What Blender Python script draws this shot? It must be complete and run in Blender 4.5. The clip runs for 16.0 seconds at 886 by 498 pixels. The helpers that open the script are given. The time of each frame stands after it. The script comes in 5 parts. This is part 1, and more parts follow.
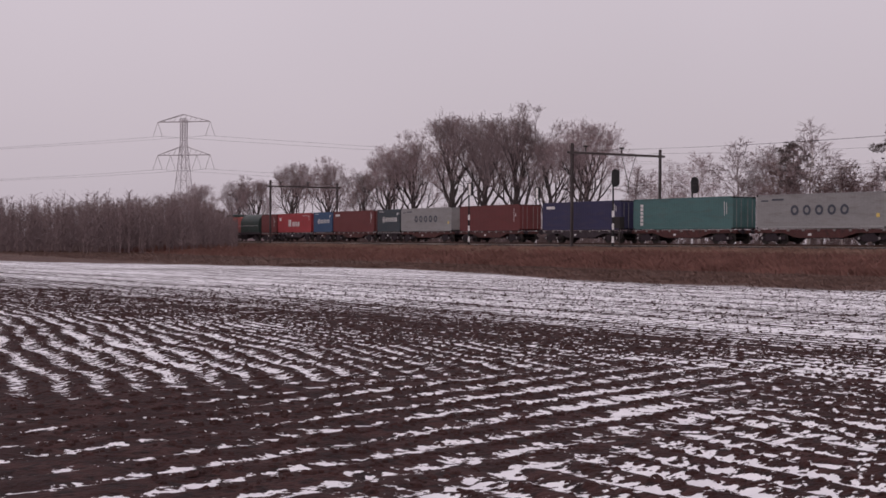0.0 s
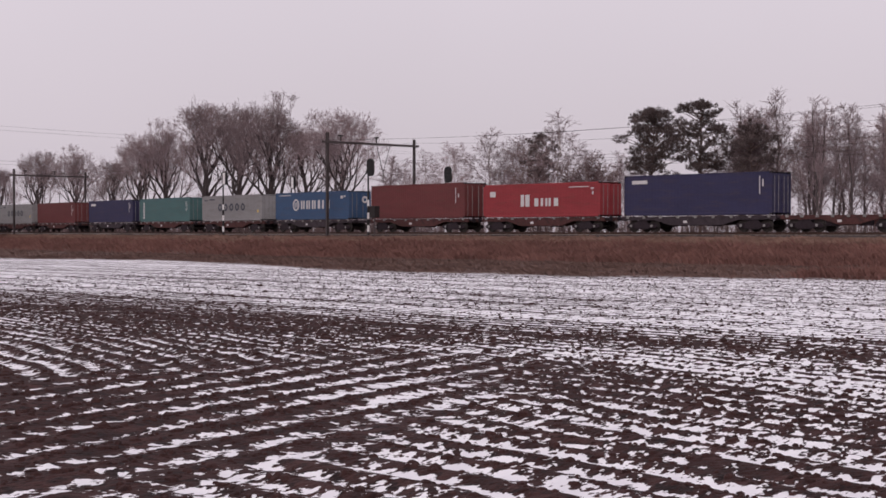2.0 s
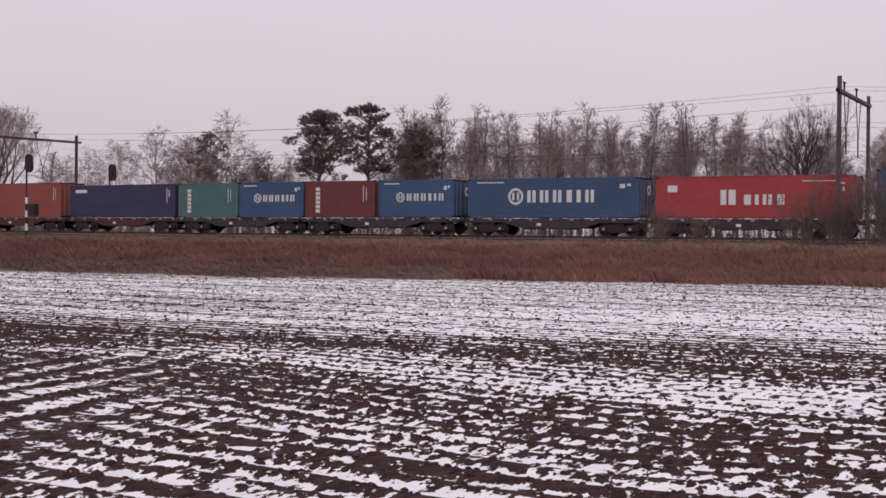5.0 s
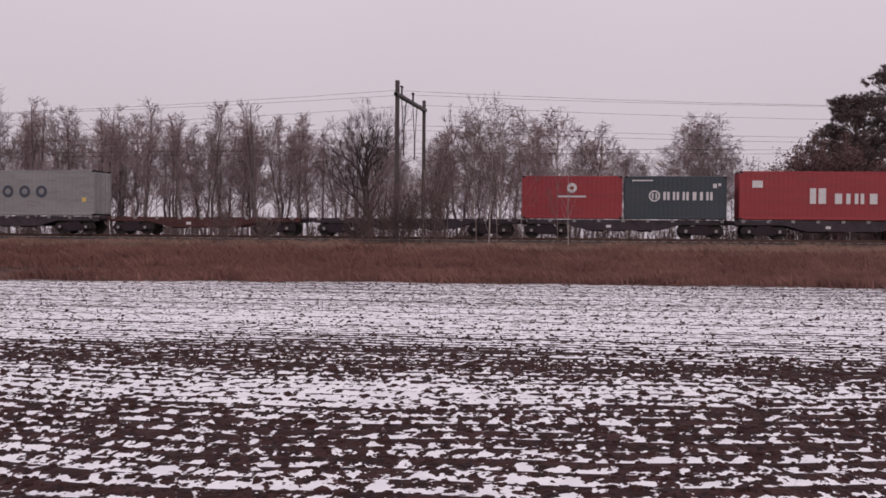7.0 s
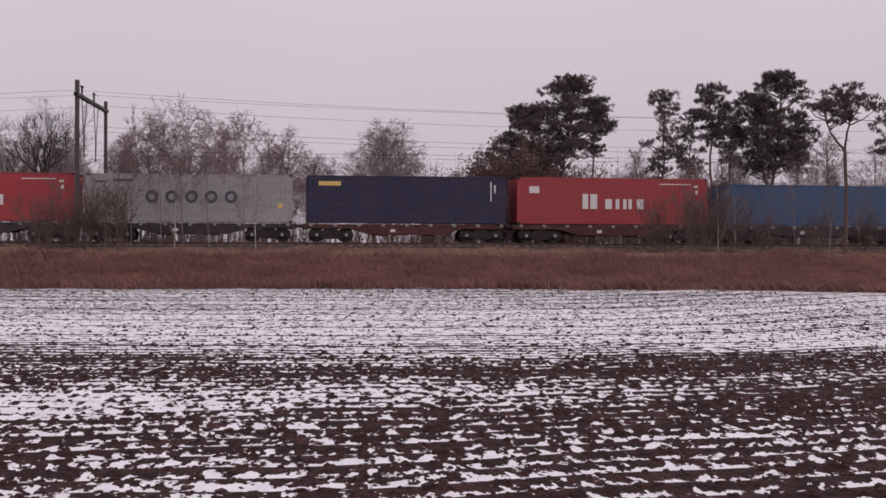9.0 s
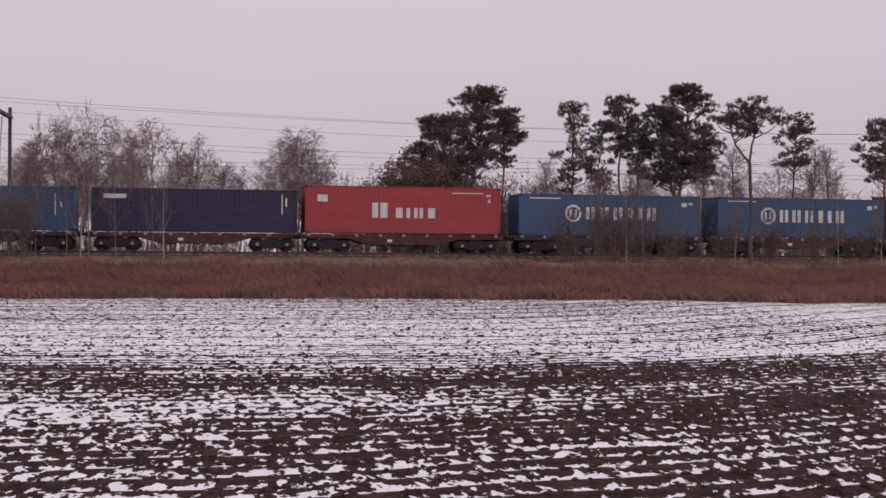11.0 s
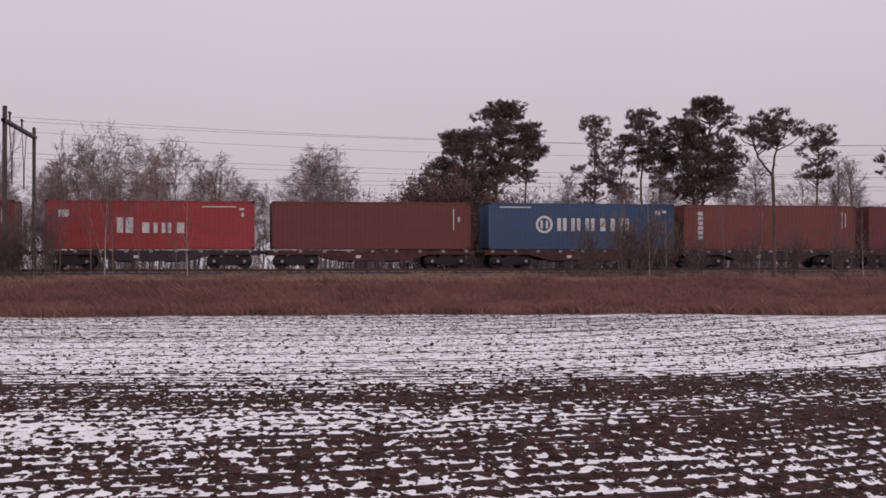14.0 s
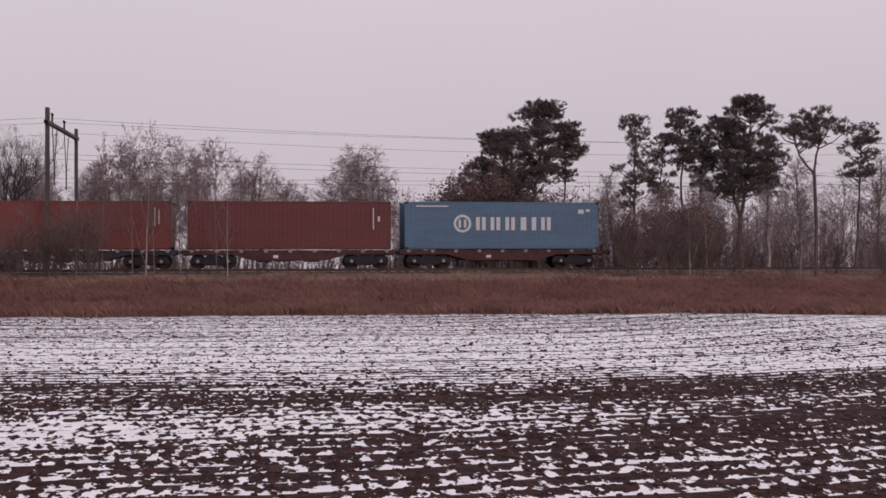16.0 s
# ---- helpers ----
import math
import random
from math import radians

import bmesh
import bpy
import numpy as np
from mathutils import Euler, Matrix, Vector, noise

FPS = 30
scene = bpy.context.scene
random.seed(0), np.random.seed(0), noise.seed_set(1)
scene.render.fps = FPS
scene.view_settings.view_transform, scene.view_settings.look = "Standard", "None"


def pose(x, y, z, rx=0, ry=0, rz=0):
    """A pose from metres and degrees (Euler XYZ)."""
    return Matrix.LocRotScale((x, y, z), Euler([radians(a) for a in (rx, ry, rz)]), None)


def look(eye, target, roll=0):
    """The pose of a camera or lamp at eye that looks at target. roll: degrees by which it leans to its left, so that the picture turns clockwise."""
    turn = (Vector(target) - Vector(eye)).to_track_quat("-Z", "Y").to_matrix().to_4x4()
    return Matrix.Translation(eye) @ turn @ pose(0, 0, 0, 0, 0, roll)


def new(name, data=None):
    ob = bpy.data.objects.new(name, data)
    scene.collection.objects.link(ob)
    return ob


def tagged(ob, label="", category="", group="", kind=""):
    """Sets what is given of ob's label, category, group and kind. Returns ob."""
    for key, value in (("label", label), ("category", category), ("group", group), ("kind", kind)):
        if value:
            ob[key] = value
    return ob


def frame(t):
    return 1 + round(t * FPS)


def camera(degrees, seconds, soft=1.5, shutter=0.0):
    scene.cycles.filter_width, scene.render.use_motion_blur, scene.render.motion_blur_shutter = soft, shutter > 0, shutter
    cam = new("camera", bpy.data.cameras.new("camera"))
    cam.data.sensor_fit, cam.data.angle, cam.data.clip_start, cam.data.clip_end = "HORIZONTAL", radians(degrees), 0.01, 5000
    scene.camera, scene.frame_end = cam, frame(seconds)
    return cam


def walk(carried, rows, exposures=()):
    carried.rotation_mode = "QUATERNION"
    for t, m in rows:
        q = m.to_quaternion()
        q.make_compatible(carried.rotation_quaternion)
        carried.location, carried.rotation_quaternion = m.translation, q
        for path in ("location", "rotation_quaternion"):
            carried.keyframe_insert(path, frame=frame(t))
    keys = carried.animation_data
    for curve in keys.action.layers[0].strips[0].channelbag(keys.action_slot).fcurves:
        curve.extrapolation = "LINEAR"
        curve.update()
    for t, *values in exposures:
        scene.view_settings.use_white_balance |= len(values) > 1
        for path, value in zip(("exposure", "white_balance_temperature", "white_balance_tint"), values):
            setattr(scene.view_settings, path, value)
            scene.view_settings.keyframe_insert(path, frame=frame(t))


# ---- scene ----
cam = camera(36.048, 16.0, soft=1.6, shutter=0.0)
EYE = 1.6
ROWS = [  # seconds, yaw, pitch, roll
    (0, 48.99, -0.31, -0.34), (0.5, 46.04, -0.7, -0.45), (1, 43.05, -0.96, -0.42), (1.5, 40.81, -0.63, -0.18),
    (2, 38.74, -0.73, 0.02), (2.5, 36.56, -0.37, -0.2), (3, 34.69, -0.02, -0.3), (3.2, 34.0, -0.09, -0.3),
    (5.3, 22.51, -0.38, -0.5), (5.5, 20.74, -0.16, -0.46), (6, 15.61, 0.01, -0.41), (6.5, 10.96, -0.03, -0.76),
    (7, 6.73, -0.54, -0.47), (7.5, 2.94, -0.51, -0.22), (8, -0.57, -0.43, -0.3), (8.5, -3.91, -0.41, -0.14),
    (9, -6.36, -0.29, -0.24), (9.5, -8.94, -0.27, -0.22), (9.7, -9.85, -0.22, -0.25), (12, -10.16, 0.25, -0.39),
    (12.5, -10.22, 0.07, -0.12), (13, -10.04, 0.66, -0.03), (13.5, -9.57, 0.98, 0.04), (14, -9.16, 0.79, 0.1),
    (14.5, -9.06, 0.72, 0.19), (15, -8.82, 0.79, 0.04), (15.5, -8.6, 0.93, 0.14), (16, -7.51, 0.78, 0.18)]
walk(cam, [(t, pose(0, 0, EYE, 90 + p, r, y)) for t, y, p, r in ROWS],
     exposures=[(0.0, -0.1, 6500, 20), (1.5, 0.12, 6450, 18), (6.3, 0.18, 6450, 16), (7.0, 0.03, 6500, 20), (12.5, -0.02, 6500, 20), (16.0, -0.02, 6500, 20)])

# ---- daylight: an even overcast winter sky with a weak, wide sun behind it ----
SUN_EL, SUN_AZ = radians(24), radians(150)
world = bpy.data.worlds.new("overcast_sky")
scene.world = world
world.use_nodes = True
wn, wl = world.node_tree.nodes, world.node_tree.links
wn.clear()
w_out = wn.new("ShaderNodeOutputWorld")
w_bg = wn.new("ShaderNodeBackground")
w_sky = wn.new("ShaderNodeTexSky")
w_sky.sky_type, w_sky.sun_disc, w_sky.sun_elevation, w_sky.sun_rotation = "NISHITA", False, SUN_EL, SUN_AZ
w_sky.dust_density, w_sky.air_density = 4.0, 1.5
w_scale = wn.new("ShaderNodeMix")
w_scale.data_type = "RGBA"
w_scale.blend_type = "MULTIPLY"
w_scale.inputs[0].default_value = 1.0
w_scale.inputs[7].default_value = (0.08, 0.08, 0.08, 1)
w_mix = wn.new("ShaderNodeMix")
w_mix.data_type = "RGBA"
w_mix.inputs[0].default_value = 0.94
w_co = wn.new("ShaderNodeTexCoord")
w_sep = wn.new("ShaderNodeSeparateXYZ")
w_ramp = wn.new("ShaderNodeValToRGB")
w_ramp.color_ramp.elements[0].position, w_ramp.color_ramp.elements[0].color = 0.0, (0.60, 0.555, 0.59, 1)
w_ramp.color_ramp.elements[1].position, w_ramp.color_ramp.elements[1].color = 0.35, (0.84, 0.785, 0.825, 1)
w_noise = wn.new("ShaderNodeTexNoise")
w_noise.inputs["Scale"].default_value, w_noise.inputs["Detail"].default_value = 1.6, 3.0
w_cloud = wn.new("ShaderNodeMix")
w_cloud.data_type, w_cloud.blend_type = "RGBA", "MULTIPLY"
w_cloud.inputs[0].default_value = 0.22
wl.new(w_co.outputs["Generated"], w_sep.inputs[0])
wl.new(w_sep.outputs["Z"], w_ramp.inputs[0])
wl.new(w_co.outputs["Generated"], w_noise.inputs["Vector"])
wl.new(w_ramp.outputs[0], w_cloud.inputs[6])
wl.new(w_noise.outputs["Fac"], w_cloud.inputs[7])
wl.new(w_sky.outputs[0], w_scale.inputs[6])
wl.new(w_scale.outputs[2], w_mix.inputs[6])
wl.new(w_cloud.outputs[2], w_mix.inputs[7])
wl.new(w_mix.outputs[2], w_bg.inputs[0])
w_bg.inputs[1].default_value = 1.0
wl.new(w_bg.outputs[0], w_out.inputs[0])

sun = new("sun", bpy.data.lights.new("sun", "SUN"))
sun.data.energy, sun.data.angle, sun.data.color = 0.6, radians(25), (1.0, 0.95, 0.9)
sun.matrix_world = look((40, -60, 45), (0, 40, 0))


# ---- materials ----
def material(name, base, rough=0.8, metal=0.0, vary=0.25, scale=3.0, fine=40.0, bump=0.15, dirt=None, dirt_amount=0.0,
             stretch=(1, 1, 1), per_piece=0.0):
    """Base colour broken up at two scales, a stain colour in patches, and fine relief."""
    m = bpy.data.materials.new(name)
    m.use_nodes = True
    n, l = m.node_tree.nodes, m.node_tree.links
    b = n["Principled BSDF"]
    b.inputs["Roughness"].default_value, b.inputs["Metallic"].default_value = rough, metal
    b.inputs["Specular IOR Level"].default_value = 0.3
    co, mp = n.new("ShaderNodeTexCoord"), n.new("ShaderNodeMapping")
    mp.inputs["Scale"].default_value = stretch
    l.new(co.outputs["Object"], mp.inputs[0])
    big, small = n.new("ShaderNodeTexNoise"), n.new("ShaderNodeTexNoise")
    big.inputs["Scale"].default_value, big.inputs["Detail"].default_value = scale, 4
    small.inputs["Scale"].default_value, small.inputs["Detail"].default_value = fine, 3
    l.new(mp.outputs[0], big.inputs["Vector"])
    l.new(mp.outputs[0], small.inputs["Vector"])
    add = n.new("ShaderNodeMath")
    add.operation = "ADD"
    l.new(big.outputs["Fac"], add.inputs[0])
    l.new(small.outputs["Fac"], add.inputs[1])
    rng = n.new("ShaderNodeMapRange")
    rng.inputs[1].default_value, rng.inputs[2].default_value = 0.7, 1.3
    rng.inputs[3].default_value, rng.inputs[4].default_value = 1 - vary, 1 + vary
    l.new(add.outputs[0], rng.inputs[0])
    hsv = n.new("ShaderNodeHueSaturation")
    hsv.inputs["Color"].default_value = (*base, 1)
    l.new(rng.outputs[0], hsv.inputs["Value"])
    colour = hsv.outputs[0]
    if per_piece:
        info, pr = n.new("ShaderNodeObjectInfo"), n.new("ShaderNodeMapRange")
        pr.inputs[3].default_value, pr.inputs[4].default_value = 1 - per_piece, 1 + per_piece
        l.new(info.outputs["Random"], pr.inputs[0])
        h2 = n.new("ShaderNodeHueSaturation")
        l.new(colour, h2.inputs["Color"])
        l.new(pr.outputs[0], h2.inputs["Value"])
        colour = h2.outputs[0]
    if dirt:
        dn, dr, mx = n.new("ShaderNodeTexNoise"), n.new("ShaderNodeMapRange"), n.new("ShaderNodeMix")
        dn.inputs["Scale"].default_value, dn.inputs["Detail"].default_value = scale * 2.3, 6
        l.new(mp.outputs[0], dn.inputs["Vector"])
        dr.inputs[1].default_value, dr.inputs[2].default_value = 0.52, 0.72
        dr.inputs[4].default_value = dirt_amount
        l.new(dn.outputs["Fac"], dr.inputs[0])
        mx.data_type = "RGBA"
        mx.inputs[7].default_value = (*dirt, 1)
        l.new(dr.outputs[0], mx.inputs[0])
        l.new(colour, mx.inputs[6])
        colour = mx.outputs[2]
    l.new(colour, b.inputs["Base Color"])
    if bump:
        bp = n.new("ShaderNodeBump")
        bp.inputs["Strength"].default_value, bp.inputs["Distance"].default_value = bump, 0.02
        l.new(small.outputs["Fac"], bp.inputs["Height"])
        l.new(bp.outputs[0], b.inputs["Normal"])
    return m


# ---- mesh helpers ----
class Geo:
    """Vertices and faces gathered piece by piece."""

    def __init__(self):
        self.v, self.f = [], []

    def add(self, verts, faces):
        k = len(self.v)
        self.v += [tuple(p) for p in verts]
        self.f += [tuple(k + i for i in q) for q in faces]
        return self

    def box(self, x0, x1, y0, y1, z0, z1, bevel=0.0):
        if bevel:
            b = bevel
            pts = []
            for z, i in ((z0, b), (z0 + b, 0), (z1 - b, 0), (z1, b)):
                pts += [(x0 + i, y0 + i, z), (x1 - i, y0 + i, z), (x1 - i, y1 - i, z), (x0 + i, y1 - i, z)]
            fs = [(3, 2, 1, 0), (12, 13, 14, 15)]
            for r in range(3):
                for k in range(4):
                    fs.append((r * 4 + k, r * 4 + (k + 1) % 4, r * 4 + 4 + (k + 1) % 4, r * 4 + 4 + k))
            return self.add(pts, fs)
        return self.add([(x0, y0, z0), (x1, y0, z0), (x1, y1, z0), (x0, y1, z0), (x0, y0, z1), (x1, y0, z1), (x1, y1, z1), (x0, y1, z1)],
                        [(3, 2, 1, 0), (4, 5, 6, 7), (0, 1, 5, 4), (1, 2, 6, 5), (2, 3, 7, 6), (3, 0, 4, 7)])

    def tube(self, pts, radii, sides=6, cap=True):
        """A tapered tube along a line of points."""
        pts = [Vector(p) for p in pts]
        ring, fs = [], []
        for i, p in enumerate(pts):
            d = (pts[min(i + 1, len(pts) - 1)] - pts[max(i - 1, 0)]).normalized()
            a = d.cross(Vector((0, 0, 1)) if abs(d.z) < 0.95 else Vector((1, 0, 0))).normalized()
            c = d.cross(a)
            for k in range(sides):
                w = 2 * math.pi * k / sides
                ring.append(p + (a * math.cos(w) + c * math.sin(w)) * radii[i])
        for i in range(len(pts) - 1):
            for k in range(sides):
                fs.append((i * sides + k, i * sides + (k + 1) % sides, (i + 1) * sides + (k + 1) % sides, (i + 1) * sides + k))
        if cap:
            fs.append(tuple(range(sides))[::-1])
            fs.append(tuple((len(pts) - 1) * sides + k for k in range(sides)))
        return self.add(ring, fs)

    def spike(self, p, q, r):
        """A slim three-sided cone from p to q."""
        p, q = Vector(p), Vector(q)
        d = (q - p).normalized()
        a = d.cross(Vector((0, 0, 1)) if abs(d.z) < 0.95 else Vector((1, 0, 0))).normalized() * r
        c = d.cross(a)
        return self.add([p + a, p - a * 0.5 + c * 0.87, p - a * 0.5 - c * 0.87, q], [(0, 1, 3), (1, 2, 3), (2, 0, 3)])

    def prism(self, outline, y0, y1):
        """An outline in x and z, given depth along y."""
        n = len(outline)
        pts = [(x, y0, z) for x, z in outline] + [(x, y1, z) for x, z in outline]
        fs = [tuple(range(n)), tuple(range(n, 2 * n))[::-1]]
        fs += [(k, n + k, n + (k + 1) % n, (k + 1) % n) for k in range(n)]
        return self.add(pts, fs)

    def mesh(self, name, mat=None, smooth=False):
        me = bpy.data.meshes.new(name)
        me.from_pydata(self.v, [], self.f)
        if mat:
            me.materials.append(mat)
        if smooth:
            me.polygons.foreach_set("use_smooth", [True] * len(me.polygons))
        me.update()
        return me


def part(name, geo, mat, parent, label="", smooth=False):
    """One mesh object under a thing or a part; geo may be a finished mesh."""
    me = geo if isinstance(geo, bpy.types.Mesh) else geo.mesh(name, mat, smooth)
    ob = new(name, me)
    ob.parent = parent
    return tagged(ob, label)


def thing(name, label, category, m=None, group="", kind=""):
    ob = new(name)
    ob.empty_display_size = 0.2
    if m is not None:
        ob.matrix_basis = m
    return tagged(ob, label, category, group, kind)


# ---- the line of the railway: a slight curve that bends away at both ends ----
TRACK_Y, BEND, BEND_END = 83.79, 11.56, 100.0
RAIL = 1.55


def track_y(x):
    """The track's middle line: a bend between two straights."""
    c = max(-BEND_END, min(BEND_END, x))
    return TRACK_Y + BEND * (c / 100) ** 2 + 2 * BEND * c / 1e4 * (x - c)


def track_yaw(x):
    c = max(-BEND_END, min(BEND_END, x))
    return math.degrees(math.atan(2 * BEND * c / 1e4))


def on_track(x, off=0.0, z=0.0, turn=0.0):
    """A pose on the near track at x, off metres further from the field."""
    a = radians(track_yaw(x))
    return pose(x - off * math.sin(a), track_y(x) + off * math.cos(a), z, 0, 0, track_yaw(x) + turn)


# ---- the ground: ploughed field, verge, embankment and the snowy land behind, one sheet ----
BANK = [(-400, 0.0), (-60, 0.3), (-24, 0.7), (-10.5, 1.0), (-8, 1.28), (-6.6, 1.36), (2.0, 1.36), (3.3, 1.12), (5.5, 1.02),
        (11, 0.8), (17, 0.42), (23, 0.05), (25.5, -0.1), (27.5, 0.0), (4000, 0.0)]


def bank_height(d):
    for (a, za), (b, zb) in zip(BANK, BANK[1:]):
        if a <= d <= b:
            return za + (zb - za) * (d - a) / (b - a)
    return 0.0


ROW = 0.46  # from row to row
PASS = 2.3  # from pass to pass of the machine
# slope of the rows along x: on the near part of the field, and far out
ROW_NEAR = np.array([(-60, -0.34), (-13, -0.34), (-6, -0.27), (-3, -0.06), (1, 0.08), (3, 0.26), (8, 0.44), (13, 0.75), (22, 0.8), (80, 0.8)])
ROW_FAR = np.array([(-60, -0.09), (-2, -0.09), (4, -0.03), (7, 0.3), (12, 0.8), (22, 0.85), (80, 0.85)])


def row_offset(X, knots):
    """How far a row has shifted in y at X, from its slopes."""
    gx = np.linspace(-4000, 4000, 16001)
    sl = np.interp(gx, knots[:, 0], knots[:, 1])
    g = np.concatenate([[0], np.cumsum((sl[1:] + sl[:-1]) / 2 * np.diff(gx))])
    return np.interp(X, gx, g - np.interp(0.0, gx, g))


def field_rows(X, Y):
    """Row numbers of the two workings, and how far the turning strip's working covers the other."""
    u = np.clip((Y - 11.5) / 9.0, 0, 1)
    u = u * u * (3 - 2 * u)
    gl = (1 - u) * row_offset(X, ROW_NEAR) + u * row_offset(X, ROW_FAR)
    wob = 0.10 * np.sin(X * 0.7 + 0.3 * Y) + 0.07 * np.sin(X * 1.9 - 0.6 * Y)
    row_a = (Y - gl + wob) / ROW
    row_b = (0.985 * X + 0.15 * Y + 0.5 * wob) / 0.62
    # the turning strip beside the camera was worked across the other rows
    turn = 1 / (1 + np.exp(-np.clip((1.0 - np.hypot((X + 9.9 + 0.1 * (Y - 6)) / 3.2, (Y - 3.0) / 11.0)) / 0.10, -60, 60)))
    return row_a, row_b, turn


def field_edge(X):
    return np.interp(X, [-140, -95, -75, -62, -50, -38, -28, -20, -12, 5, 14, 20, 60],
                     [36, 40, 47, 50.5, 46.5, 41, 41.3, 43.6, 46, 46.5, 44.8, 42.6, 40]) + 0.2 * np.sin(X * 0.11) + 0.08 * np.sin(X * 0.53)


def build_ground(mat):
    xs = np.concatenate([-np.geomspace(2600, 92, 40), np.arange(-90, -44, 0.34), np.arange(-44, 24, 0.2), np.arange(24, 60, 0.5), np.geomspace(61, 2600, 40)])
    ys = np.concatenate([-np.geomspace(1500, 2, 20), np.arange(0, 4, 0.5), np.geomspace(4.2, 40, 300), np.arange(40.2, 60, 0.3), np.arange(60, 110, 0.6), np.geomspace(112, 3500, 40)])
    X, Y = np.meshgrid(xs, ys)
    C = np.clip(X, -BEND_END, BEND_END)
    line = TRACK_Y + BEND * (C / 100) ** 2 + 2 * BEND * C / 1e4 * (X - C)
    line = line + 0 * Y
    d = line - Y
    b = np.array(BANK)
    Z = np.interp(d, b[:, 0], b[:, 1])
    edge = field_edge(X)
    tilled = 1 / (1 + np.exp(-np.clip((edge - Y) / 0.22, -60, 60)))
    row_a, row_b, turn = field_rows(X, Y)
    rng = np.random.default_rng(4)

    fur = 0.020 * ((1 - turn) * np.sin(2 * np.pi * row_a) + turn * np.sin(2 * np.pi * row_b))
    near = np.exp(-np.maximum(0, np.hypot(X, Y) - 5) / 28)
    raw = rng.normal(0, 0.05, X.shape)
    raw = (raw + np.roll(raw, 1, 0) + np.roll(raw, -1, 0) + np.roll(raw, 2, 0) + np.roll(raw, -2, 0)) / 3
    clod = (raw + np.roll(raw, 1, 1) + np.roll(raw, -1, 1)) / 3
    Z = Z + tilled * (fur * np.clip((24 - Y) / 8, 0, 1) + clod * (0.05 + 0.10 * near)) - tilled * 0.02
    grass = (1 - tilled) * (d > 2.6)
    Z = Z + grass * (0.02 * np.sin(X * 0.9 + Y) + 0.015 * np.sin(X * 2.3 - Y * 1.1))
    ny, nx = X.shape
    me = bpy.data.meshes.new("ground")
    verts = np.column_stack([X.ravel(), Y.ravel(), Z.ravel()])
    i = (np.arange(ny - 1)[:, None] * nx + np.arange(nx - 1)[None, :]).ravel()
    faces = np.column_stack([i, i + 1, i + nx + 1, i + nx])
    me.from_pydata(verts.tolist(), [], faces.tolist())
    for name, arr in (("tilled", tilled), ("row_a", row_a), ("row_b", row_b), ("turn", turn), ("back", (d < -6.5).astype(float)),
                      ("ballast", ((d < 3.1) & (d > -8.3)).astype(float)), ("furrow", -fur / 0.020)):
        at = me.attributes.new(name, "FLOAT", "POINT")
        at.data.foreach_set("value", arr.ravel().astype(np.float32))
    me.materials.append(mat)
    me.polygons.foreach_set("use_smooth", [True] * len(me.polygons))
    me.update()
    return tagged(new("ground", me), "dark ploughed winter field with snow lying in its furrows, grassy railway bank behind", "ground", kind="structure")


# how much snow lies on each stretch of the rows, counted out from the near margin
BAND_STOPS = [(0, 0.395), (12.5, 0.40), (13.6, 0.51), (15.2, 0.51), (16.2, 0.41), (18.6, 0.41), (20.5, 0.64), (30, 0.65), (36, 0.57), (48, 0.56)]


